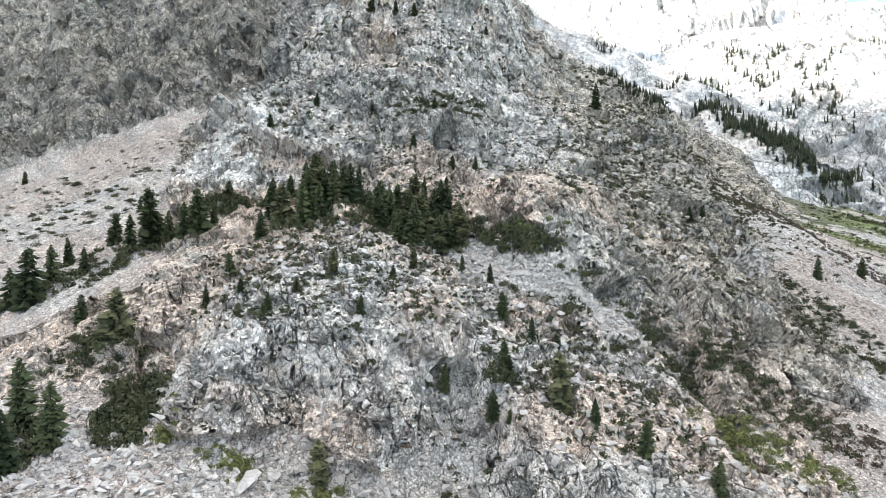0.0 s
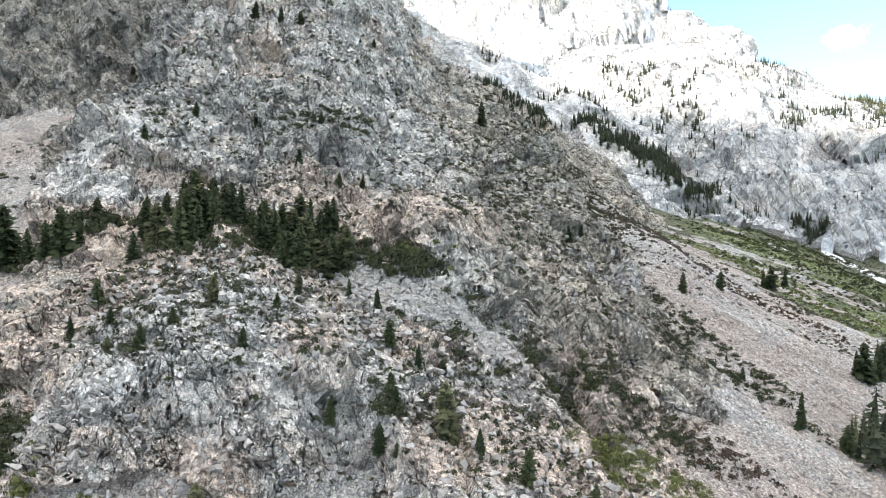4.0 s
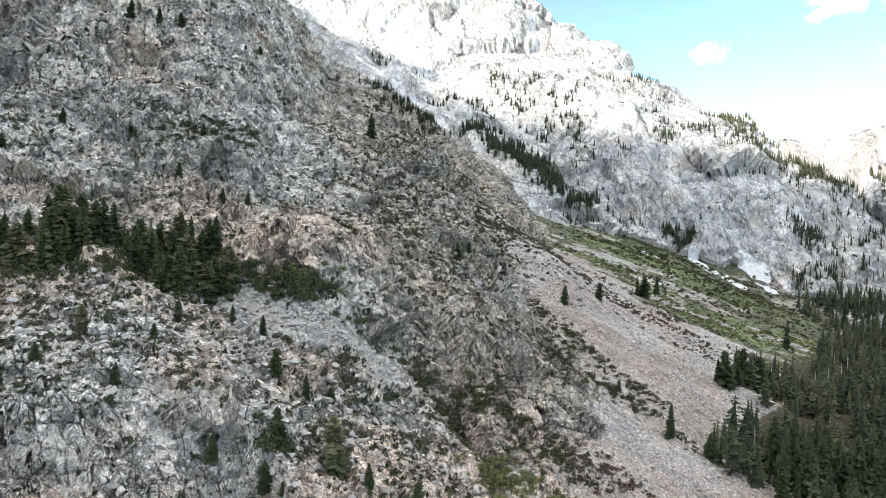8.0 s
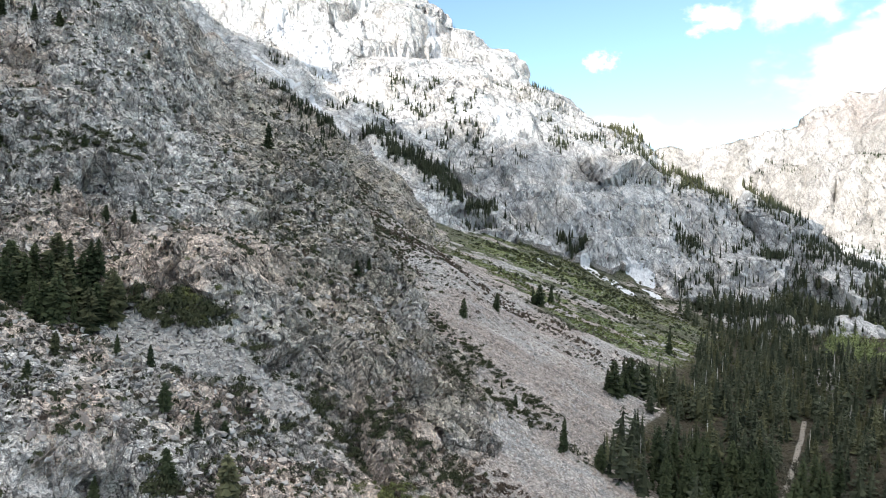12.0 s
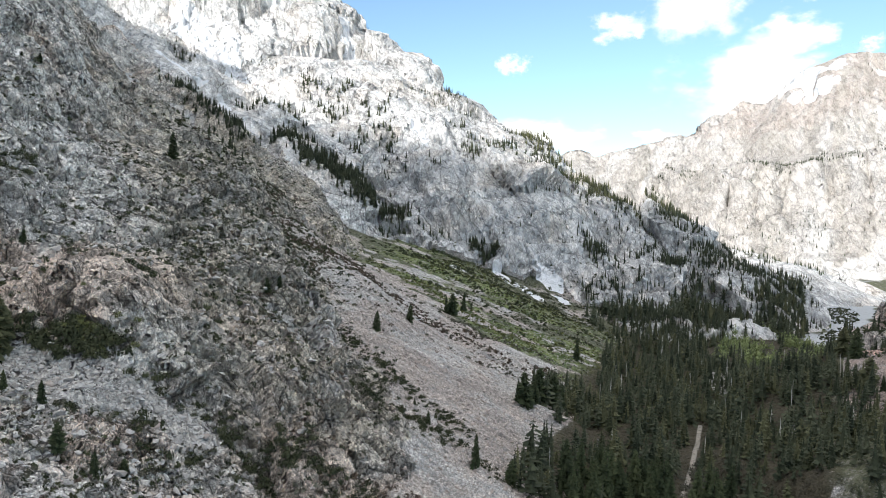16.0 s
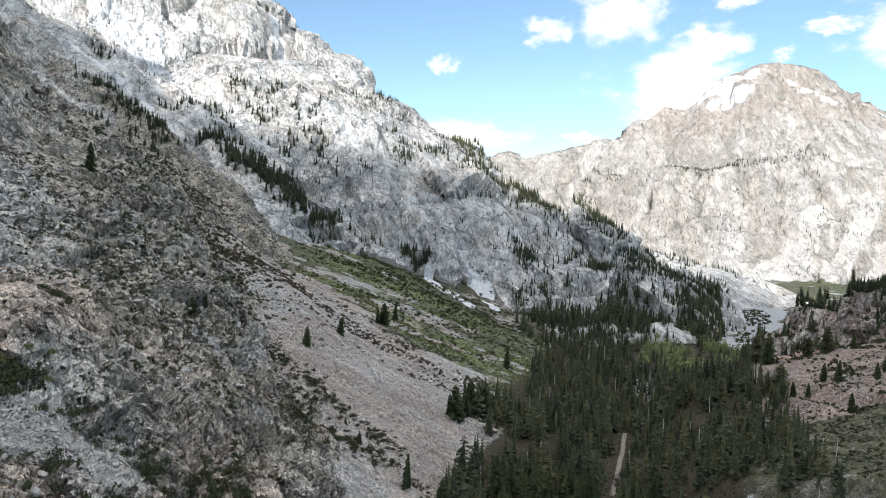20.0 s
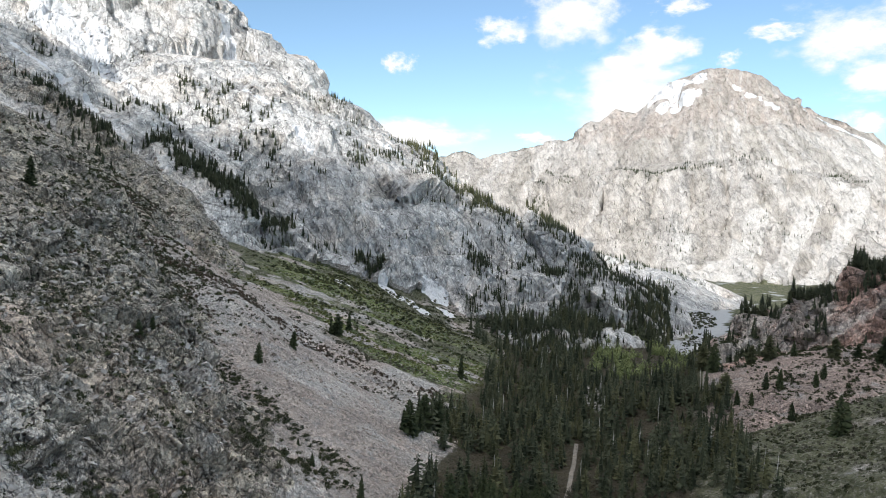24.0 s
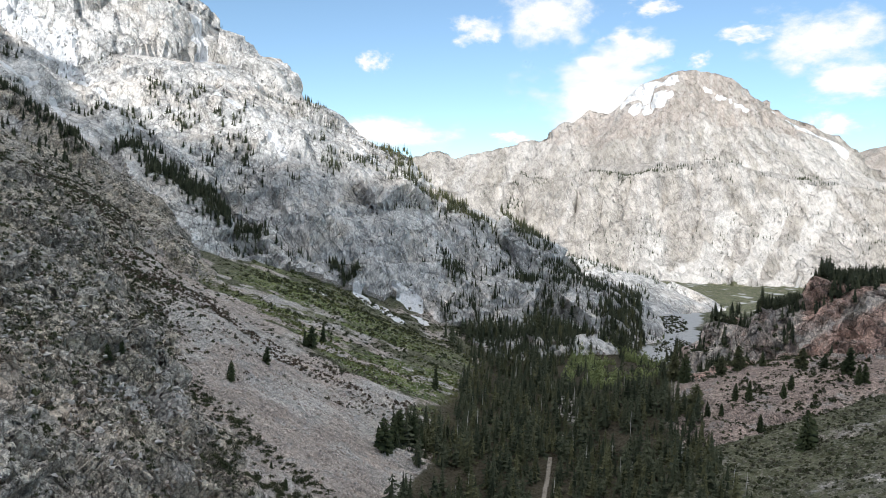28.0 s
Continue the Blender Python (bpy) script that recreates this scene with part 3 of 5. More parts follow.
def rock(name, grey, light, warm, stain, unit, warm_share=0.5, tilt=0.55, bold=1.0, dark=1.0, slab=False, fall=None):
    """Jointed rock: faceted blocks of one unit (metres) and smaller, cracks with their shade painted in, zones of warm,
    pale and lichen-grey stone; grass and snow by layers.
    """
    def build(tree, shader):
        n = Nodes(tree)
        if fall:                                  # features are drawn out down the slope: its bearing, and how much
            turn = n.tree.nodes.new("ShaderNodeVectorRotate")
            turn.rotation_type = "Z_AXIS"
            turn.inputs["Angle"].default_value = radians(fall[0])
            n.link(n.place, turn.inputs["Vector"])
            drawn = n.tree.nodes.new("ShaderNodeVectorMath")
            drawn.operation = "MULTIPLY"
            drawn.inputs[1].default_value = (1, fall[1], 1)
            n.link(turn.outputs[0], drawn.inputs[0])
            n.place = drawn.outputs[0]
        where = leaning(n, 0.4 if slab else 0.62, 0.35, 0.16 * unit, 0.5 / unit)
        fine = leaning(n, 0.55 if slab else 0.75, -0.2, 0.05 * unit, 1.2 / unit)
        big, small, tiny = n.cells(0.42 / unit, where=where), n.cells(1.25 / unit, where=where), n.cells(3.8 / unit, where=fine)
        crack1 = n.cells(0.42 / unit, "DISTANCE_TO_EDGE", where).outputs["Distance"]
        crack2 = n.cells(1.25 / unit, "DISTANCE_TO_EDGE", where).outputs["Distance"]
        crack3 = n.cells(3.8 / unit, "DISTANCE_TO_EDGE", fine).outputs["Distance"]
        patch = n.noise(0.035 / unit, 4, 0.65)
        zone = n.noise(0.2 / unit, 5, 0.7)
        grain = n.noise(2.4 / unit, 6, 0.7)
        broken = n.noise(0.3 / unit, 4, 0.7)
        col = n.mix(n.span(n.math("ADD", n.math("MULTIPLY", patch, 0.6), n.math("MULTIPLY", zone, 0.4)), 0.40, 0.58), grey, light)
        warmth = n.math("ADD", n.noise(0.1 / unit, 5, 0.7), n.math("MULTIPLY", n.layer("warm"), 0.3))
        col = n.mix(n.span(warmth, 0.66 - 0.2 * warm_share, 0.9 - 0.2 * warm_share), col, warm)
        col = n.mix(n.span(n.noise(0.16 / unit, 5, 0.75), 0.54, 0.68, 0.0, 0.8), col, stain)
        if slab:                                  # stripes of debris and bare rock down the fall line
            stripe = n.math("ADD", n.layer("streak"), n.math("MULTIPLY", n.math("SUBTRACT", n.noise(0.3 / unit, 5, 0.7), 0.5), 0.6))
            col = n.mix(n.span(stripe, 0.15, 0.5, 0.5, 0.0), col, stain)
            col = n.mix(n.span(stripe, 0.56, 0.85, 0.0, 0.25 if slab == 2 else 0.5), col, tuple(min(0.76, (1.35 if slab == 2 else 1.1) * c) for c in light))
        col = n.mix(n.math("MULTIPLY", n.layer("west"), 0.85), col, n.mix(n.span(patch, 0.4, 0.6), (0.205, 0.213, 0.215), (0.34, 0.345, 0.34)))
        col = n.mix(n.math("MULTIPLY", n.layer("olive"), n.span(n.noise(0.2 / unit, 5, 0.7), 0.3, 0.6, 0.35, 0.9)), col, n.mix(n.span(zone, 0.4, 0.6), (0.345, 0.315, 0.265), (0.58, 0.535, 0.45)))
        value = n.math("ADD", n.math("MULTIPLY", big.outputs["Color"], 0.34 * bold), n.math("MULTIPLY", small.outputs["Color"], 0.5 * bold))
        value = n.math("ADD", value, n.math("MULTIPLY", tiny.outputs["Color"], 0.7 * bold))
        value = n.math("ADD", n.math("ADD", value, 0.88 - 0.77 * bold), n.math("MULTIPLY", n.span(grain, 0.3, 0.7), 0.28))
        col = n.mix(1.0, col, value, "MULTIPLY")
        # joints round the blocks, crevice shade painted in, darkest where the rock is broken
        loosened = n.span(broken, 0.38, 0.6)
        line1 = n.span(crack1, 0.0, 0.05, n.mix(loosened, 0.8, 0.3), 1.0)
        line2 = n.span(crack2, 0.0, 0.06, n.mix(loosened, 0.9, 0.42), 1.0)
        line3 = n.span(crack3, 0.0, 0.09, n.mix(loosened, 0.97, 0.6), 1.0)
        lines = n.math("MULTIPLY", n.math("MULTIPLY", line1, line2), line3)
        if slab:                                  # water stains down the slabs, and long joints that dip with the slope
            streak = n.noise(0.7 / unit, 5, 0.7, leaning(n, 0.16, 0.45, 0.05 * unit, 0.3 / unit))
            lines = n.math("MULTIPLY", lines, n.span(streak, 0.53, 0.66, 1.0, 0.5))
            turned = n.tree.nodes.new("ShaderNodeVectorRotate")
            turned.inputs["Axis"].default_value, turned.inputs["Angle"].default_value = (0.75, -0.65, 0), radians(33)
            n.link(n.place, turned.inputs["Vector"])
            flat = n.tree.nodes.new("ShaderNodeVectorMath")
            flat.operation = "MULTIPLY"
            flat.inputs[1].default_value = (0.22, 0.22, 1.3)
            n.link(turned.outputs[0], flat.inputs[0])
            bed = n.noise(0.7 / unit, 5, 0.65, flat.outputs[0])
            if slab == 1:
                lines = n.math("MULTIPLY", lines, n.span(bed, 0.52, 0.62, 1.0, 0.62))
        col = n.mix(dark, col, n.mix(1.0, col, lines, "MULTIPLY"))
        # low plants and painted crevice shade in the broken places, and a fine speckle for small shadows and bright
        # tops
        tufts_crevices = n.math("ADD", n.noise(2.4 / unit, 4, 0.72, fine), n.math("MULTIPLY", n.math("SUBTRACT", broken, 0.5), 0.35))
        col = n.mix(n.span(tufts_crevices, 0.60, 0.66, 0.0, (0.85, 0.6, 0.4)[int(slab)]), col, n.mix(grain, (0.05, 0.05, 0.036), (0.12, 0.11, 0.085)))
        col = n.mix(1.0, col, n.span(n.noise(9.0 / unit, 3, 0.8), 0.32, 0.68, 0.8 if slab else 0.5, 1.2 if slab else 1.52), "MULTIPLY")
        loose = n.span(n.math("ADD", n.layer("scree"), n.math("MULTIPLY", grain, 0.4)), 0.5, 0.7)
        stones = n.cells(1.5)
        pebble = n.mix(1.0, (0.80, 0.775, 0.745) if slab == 2 else (0.68, 0.66, 0.63), n.math("ADD", n.math("MULTIPLY", stones.outputs["Color"], 0.7), 0.45), "MULTIPLY")
        col = n.mix(loose, col, pebble)
        green = n.span(n.math("ADD", n.layer("grass"), n.math("MULTIPLY", n.noise(0.5, 4, 0.7), 0.5)), 0.62, 0.85)
        col = n.mix(green, col, n.mix(n.noise(0.3, 4), (0.045, 0.07, 0.02), (0.12, 0.15, 0.045)))
        white = n.span(n.math("ADD", n.layer("snow"), n.math("MULTIPLY", n.noise(0.25 / unit, 5, 0.7), 0.6)), 0.78, 0.84)
        col = n.mix(white, col, (0.85, 0.87, 0.9))
        n.link(col, shader.inputs["Base Color"])
        shader.inputs["Roughness"].default_value = 0.92
        shader.inputs["Specular IOR Level"].default_value = 0.25
        face = facets(n, shader, ((big.outputs["Color"], 0.8), (small.outputs["Color"], 1.0), (tiny.outputs["Color"], 1.0)), tilt)
        b = n.tree.nodes.new("ShaderNodeBump")
        b.inputs["Strength"].default_value, b.inputs["Distance"].default_value = 0.9, 0.22 * unit
        n.link(n.math("ADD", lines, n.math("MULTIPLY", grain, 0.6)), b.inputs["Height"])
        n.link(face, b.inputs["Normal"])
        n.link(b.outputs[0], shader.inputs["Normal"])
    return material(name, build)


def rubble(name, pale, tan, rust, unit):
    """Loose stones of one unit (metres), with strips of grass and darker turf."""
    def build(tree, shader):
        n = Nodes(tree)
        stone, bits = n.cells(1 / unit), n.cells(2.7 / unit)
        edge = n.cells(1 / unit, "DISTANCE_TO_EDGE").outputs["Distance"]
        patch = n.noise(0.04, 4, 0.6)
        col = n.mix(n.span(patch, 0.4, 0.6), pale, tan)
        col = n.mix(n.span(n.math("ADD", n.noise(0.025, 4, 0.65), n.math("MULTIPLY", n.layer("warm"), 0.3)), 0.55, 0.78), col, rust)
        col = n.mix(n.span(n.layer("warm"), 1.2, 1.5, 0.0, 0.9), col, n.mix(n.span(patch, 0.4, 0.6), (0.36, 0.29, 0.26), (0.43, 0.34, 0.305)))      # red scree
        value = n.math("ADD", n.math("MULTIPLY", stone.outputs["Color"], 0.55), n.math("MULTIPLY", bits.outputs["Color"], 0.35))
        value = n.math("ADD", n.math("ADD", value, 0.3), n.math("MULTIPLY", n.noise(0.5, 6, 0.7), 0.55))
        col = n.mix(1.0, col, value, "MULTIPLY")
        col = n.mix(1.0, col, n.span(edge, 0.0, 0.12, 0.5, 1.0), "MULTIPLY")
        along = n.tree.nodes.new("ShaderNodeVectorRotate")          # streaks down the fall line
        along.rotation_type = "Z_AXIS"
        along.inputs["Angle"].default_value = radians(50.7)
        n.link(n.place, along.inputs["Vector"])
        drawn = n.tree.nodes.new("ShaderNodeVectorMath")
        drawn.operation = "MULTIPLY"
        drawn.inputs[1].default_value = (0.16, 1, 0.3)
        n.link(along.outputs[0], drawn.inputs[0])
        col = n.mix(1.0, col, n.span(n.noise(0.22, 5, 0.7, drawn.outputs[0]), 0.35, 0.65, 0.8, 1.14), "MULTIPLY")
        col = n.mix(n.span(n.noise(0.09, 4, 0.7, drawn.outputs[0]), 0.52, 0.68, 0.0, 0.6), col, n.mix(1.0, (0.49, 0.415, 0.37), value, "MULTIPLY"))      # tongues of rusty stone
        col = n.mix(n.span(n.noise(0.07, 5, 0.75), 0.52, 0.66, 0.0, 0.6), col, n.mix(1.0, (0.33, 0.34, 0.345), value, "MULTIPLY"))      # coarse grey blocks
        col = n.mix(1.0, col, n.span(n.noise(2.2, 4, 0.8), 0.35, 0.65, 0.6, 1.4), "MULTIPLY")
        olive = n.mix(n.span(n.noise(0.12, 5, 0.7), 0.35, 0.65), (0.058, 0.066, 0.038), (0.15, 0.155, 0.10))
        fresh = n.mix(n.span(n.noise(0.12, 5, 0.7), 0.35, 0.65), (0.055, 0.085, 0.026), (0.19, 0.235, 0.085))
        turf = n.mix(n.layer("lush"), olive, fresh)
        turf = n.mix(n.span(n.noise(0.7, 5, 0.75), 0.50, 0.62), turf, n.mix(1.0, n.mix(n.layer("lush"), (0.22, 0.215, 0.18), (0.36, 0.345, 0.31)), value, "MULTIPLY"))
        turf = n.mix(n.math("MULTIPLY", n.layer("litter"), 0.9), turf, n.mix(n.noise(0.6, 4, 0.7), (0.035, 0.03, 0.022), (0.10, 0.085, 0.06)))      # needles and duff under the forest
        green = n.span(n.math("ADD", n.layer("grass"), n.math("MULTIPLY", n.noise(0.35, 5, 0.75), 0.7)), 0.75, 0.95)
        col = n.mix(green, col, turf)
        col = n.mix(n.span(n.math("ADD", n.layer("snow"), n.math("MULTIPLY", n.noise(0.2, 5, 0.7), 0.5)), 0.75, 0.8), col, (0.85, 0.87, 0.9))
        col = n.mix(n.span(n.layer("trail"), 0.4, 0.7), col, (0.36, 0.33, 0.29))
        col = n.mix(n.span(n.layer("wash"), 0.2, 0.5), col, n.mix(n.noise(0.4, 5, 0.7), (0.40, 0.42, 0.44), (0.58, 0.60, 0.62)))
        n.link(col, shader.inputs["Base Color"])
        shader.inputs["Roughness"].default_value = 0.95
        shader.inputs["Specular IOR Level"].default_value = 0.2
        high = n.math("ADD", n.math("MULTIPLY", stone.outputs["Color"], 0.6), n.span(edge, 0, 0.3))
        high = n.math("ADD", high, n.math("MULTIPLY", bits.outputs["Color"], 0.3))
        b = n.tree.nodes.new("ShaderNodeBump")
        b.inputs["Strength"].default_value, b.inputs["Distance"].default_value = 0.7, 0.2 * unit
        n.link(high, b.inputs["Height"])
        n.link(facets(n, shader, ((stone.outputs["Color"], 1.0), (bits.outputs["Color"], 0.7)), 0.5), b.inputs["Normal"])
        n.link(b.outputs[0], shader.inputs["Normal"])
    return material(name, build)


ROCKM = [rubble("talus_stones", (0.53, 0.52, 0.505), (0.50, 0.475, 0.445), (0.47, 0.42, 0.385), 0.7),
         rock("hill_rock", (0.57, 0.56, 0.535), (0.82, 0.80, 0.77), (0.71, 0.60, 0.52), (0.47, 0.49, 0.445), 2.4, 0.75, 0.85, 1.3),
         rock("granite", (0.70, 0.705, 0.71), (0.86, 0.855, 0.845), (0.76, 0.72, 0.68), (0.53, 0.54, 0.55), 4.2, 0.3, 0.5, 0.6, 0.7, 1, (34, 0.5)),
         rock("massif_rock", (0.51, 0.48, 0.45), (0.62, 0.59, 0.56), (0.52, 0.46, 0.42), (0.40, 0.375, 0.335), 6.0, 0.3, 0.4, 0.4, 0.55, 2, (63, 0.5)),
         rock("red_rock", (0.60, 0.54, 0.50), (0.69, 0.64, 0.60), (0.64, 0.45, 0.385), (0.46, 0.40, 0.36), 3.0, 0.8, 0.7),
         rock("shading_ridge_rock", (0.4, 0.4, 0.4), (0.5, 0.5, 0.5), (0.4, 0.35, 0.32), (0.3, 0.3, 0.28), 30.0)]

# ---- ground objects, cut from the one sheet ----
NR, NA = len(RAD), len(AZ)
index = np.arange(NR * NA).reshape(NR, NA)
nxt = np.roll(index, -1, axis=1)
quads = np.stack([index[:-1], index[1:], nxt[1:], nxt[:-1]], -1)
owner = KIND[:-1].copy()
# the back of the near hill, which nothing overlooks, is laid out six times coarser
i0, j1 = int(np.searchsorted(RAD, 560)), int(np.searchsorted(AZ, 5)) // 6 * 6
i1 = i0 + (NR - 1 - i0) // 6 * 6
ii, jj = np.meshgrid(np.arange(i0, i1, 6), np.arange(0, j1, 6), indexing="ij")
wide = np.stack([index[ii, jj], index[ii + 6, jj], index[ii + 6, jj + 6], index[ii, jj + 6]], -1).reshape(-1, 4)
wide_owner = KIND[ii, jj].reshape(-1)
fine = np.ones(owner.shape, bool)
fine[i0:i1, :j1] = False
j2, i2 = int(np.searchsorted(AZ, 37)), int(np.searchsorted(RAD, 135)) // 6 * 6       # and so is the ground below the flight, on the valley side
j3 = j2 + (int(np.searchsorted(AZ, 82)) - j2) // 6 * 6
ii, jj = np.meshgrid(np.arange(0, i2, 6), np.arange(j2, j3, 6), indexing="ij")
under = np.stack([index[ii, jj], index[ii + 6, jj], index[ii + 6, jj + 6], index[ii, jj + 6]], -1).reshape(-1, 4)
fine[:i2, j2:j3] = False
quads, owner = np.concatenate([quads[fine], wide, under]), np.concatenate([owner[fine], wide_owner, KIND[ii, jj].reshape(-1)])
verts = np.stack([GX, GY, GZ], -1).reshape(-1, 3)
LABELS = (("ground", "valley floor and grey-tan talus slope with grass strips", "ground"), ("rock_hill", "steep near hill of cracked grey and pinkish rock", "hill"),
          ("granite_mountain", "pale granite mountain with cliffs and snow gullies", "mountain"), ("far_mountain", "sunlit far mountain with a snow-streaked summit", "mountain"),
          ("red_cliff", "reddish rock cliff above a scree apron", "cliff"), ("ridge", "unseen ridge added behind the flight to shade the near slopes", "mountain"))
for k, (name, label, category) in enumerate(LABELS):
    q = quads[owner == k]
    used, inverse = np.unique(q, return_inverse=True)
    q = inverse.reshape(-1, 4)
    me = bpy.data.meshes.new(name)
    me.vertices.add(len(used))
    me.vertices.foreach_set("co", verts[used].astype(np.float32).ravel())
    me.loops.add(len(q) * 4)
    me.loops.foreach_set("vertex_index", q.astype(np.int32).ravel())
    me.polygons.add(len(q))
    me.polygons.foreach_set("loop_start", np.arange(0, len(q) * 4, 4, dtype=np.int32))
    me.polygons.foreach_set("use_smooth", np.full(len(q), k in (3, 5)))
    me.update(calc_edges=True)
    for layer, values in LAYERS.items():
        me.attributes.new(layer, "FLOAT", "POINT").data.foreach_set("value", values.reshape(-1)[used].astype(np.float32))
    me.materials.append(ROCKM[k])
    tagged(new(name, me), label, category, kind="structure")

# ---- plants, stones and clouds: materials ----
def foliage(name, dark, light, rough=0.85):
    """Leaves or needles: varied from leaf to leaf and from plant to plant."""
    def build(tree, shader):
        n = Nodes(tree)
        leaf = n.tree.nodes.new("ShaderNodeNewGeometry").outputs["Random Per Island"]
        plant = n.tree.nodes.new("ShaderNodeObjectInfo").outputs["Random"]
        tone = n.math("FRACT", n.math("ADD", plant, n.layer("tone")))
        mixed = n.math("ADD", n.math("MULTIPLY", leaf, 0.4), n.math("MULTIPLY", tone, 0.6))
        col = n.mix(mixed, dark, light)
        col = n.mix(n.span(n.noise(0.9, 3), 0.45, 0.75, 0.0, 0.5), col, tuple(0.55 * c for c in dark))
        n.link(col, shader.inputs["Base Color"])
        shader.inputs["Roughness"].default_value = rough
        shader.inputs["Specular IOR Level"].default_value = 0.2
    return material(name, build)


def bark(name, dark, light):
    def build(tree, shader):
        n = Nodes(tree)
        n.link(n.mix(n.noise(3.0, 5, 0.7, n.squash(0.2)), dark, light), shader.inputs["Base Color"])
        shader.inputs["Roughness"].default_value = 0.95
        n.link(n.bump(n.noise(9.0, 4, 0.7, n.squash(0.2)), 0.05), shader.inputs["Normal"])
    return material(name, build)


NEEDLES = foliage("conifer_needles", (0.021, 0.030, 0.018), (0.112, 0.126, 0.078))
GROVE_NEEDLES = foliage("green_conifer_needles", (0.024, 0.036, 0.018), (0.085, 0.104, 0.05))
JUNIPER = foliage("yellow_green_needles", (0.034, 0.042, 0.022), (0.165, 0.168, 0.09))
DARK_LEAF = foliage("dark_shrub_leaves", (0.024, 0.032, 0.017), (0.092, 0.10, 0.052))
GREY_LEAF = foliage("grey_shrub_leaves", (0.06, 0.06, 0.045), (0.17, 0.165, 0.125))
FRESH_LEAF = foliage("fresh_green_leaves", (0.075, 0.09, 0.032), (0.215, 0.225, 0.09))
SPRING_LEAF = foliage("spring_green_leaves", (0.13, 0.165, 0.065), (0.33, 0.38, 0.175))
BROWN_LEAF = foliage("brown_shrub_leaves", (0.06, 0.045, 0.035), (0.16, 0.125, 0.095))
BARK = bark("bark", (0.06, 0.045, 0.035), (0.16, 0.13, 0.10))
DEAD_WOOD = bark("dead_wood", (0.42, 0.40, 0.37), (0.66, 0.64, 0.61))


def stone(name, pale, dark):
    def build(tree, shader):
        n = Nodes(tree)
        each = n.tree.nodes.new("ShaderNodeNewGeometry").outputs["Random Per Island"]
        one = n.tree.nodes.new("ShaderNodeObjectInfo").outputs["Random"]
        col = n.mix(n.math("FRACT", n.math("ADD", each, one)), dark, pale)
        col = n.mix(n.span(n.noise(1.7, 5, 0.7), 0.4, 0.7, 0.0, 0.6), col, tuple(0.6 * c for c in dark))
        n.link(col, shader.inputs["Base Color"])
        shader.inputs["Roughness"].default_value = 0.93
        n.link(n.bump(n.noise(4.0, 5, 0.7), 0.1), shader.inputs["Normal"])
    return material(name, build)


PALE_STONE = stone("pale_boulder", (0.68, 0.66, 0.64), (0.38, 0.36, 0.34))
TAN_STONE = stone("tan_boulder", (0.60, 0.54, 0.49), (0.34, 0.29, 0.26))


# ---- plain shapes as arrays: vertices, triangles ----
def conifer_crown(seed, boughs, spread, bare=0.08, round_top=0.0, wide=0.29, core=0.0):
    """A spire of boughs round an upright axis, one metre high: each bough a ridged spray of two faces, set at random heights, longer low down.
    round_top: 0 for a spire, towards 1 for a rounded crown."""
    rng = np.random.default_rng(seed)
    v, f = [], []
    lean = rng.normal(0, 0.03, 2)
    sides = rng.uniform(0.6, 1.3, 8)
    for k in range(boughs):
        t = ((k + rng.uniform()) / boughs) ** 1.15
        z = bare + (0.985 - bare) * t
        spire, dome = (1 - t) ** 0.8, math.sqrt(max(0.0, 1 - (2 * t - 0.8) ** 2 / 1.5))
        a = 2.39996 * k + rng.uniform(-0.5, 0.5)
        side = sides[int(a / 6.2832 * 8) % 8]
        r = (spread * ((1 - round_top) * spire + round_top * dome) * side + 0.015) * rng.uniform(0.4, 1.15)
        w = rng.uniform(0.75, 1.25) * wide * r + 0.012
        droop = r * rng.uniform(-0.35, 0.9) * (1 - 0.4 * t)
        z = z + rng.normal(0, 0.012)
        ca, sa = math.cos(a), math.sin(a)
        ox, oy = lean[0] * z, lean[1] * z
        inner, mid = 0.12 * r, 0.6 * r
        base = len(v)
        v += [(ox + ca * inner, oy + sa * inner, z + 0.012), (ox + ca * mid - sa * w, oy + sa * mid + ca * w, z - droop * 0.8 - 0.014), (ox + ca * r, oy + sa * r, z - droop * 0.75 + 0.01),
              (ox + ca * mid + sa * w, oy + sa * mid - ca * w, z - droop * 0.8 - 0.014)]
        f += [(base, base + 1, base + 2), (base, base + 2, base + 3)]
    base = len(v)
    v += [(lean[0], lean[1], 1.0), (0.012 + lean[0], lean[1], 0.9), (-0.008 + lean[0], 0.01 + lean[1], 0.9), (-0.008 + lean[0], -0.01 + lean[1], 0.9)]
    f += [(base, base + 1, base + 2), (base, base + 2, base + 3), (base, base + 3, base + 1)]
    if core:                                      # the dense inner part of the crown
        base = len(v)
        v.append((lean[0] * 0.9, lean[1] * 0.9, 0.93))
        for s in range(6):
            a = 1.0472 * s
            r = core * spread * rng.uniform(0.7, 1.2)
            v.append((math.cos(a) * r, math.sin(a) * r, bare + rng.uniform(0.02, 0.12)))
        f += [(base, base + 1 + s, base + 1 + (s + 1) % 6) for s in range(6)]
    return np.array(v), np.array(f)


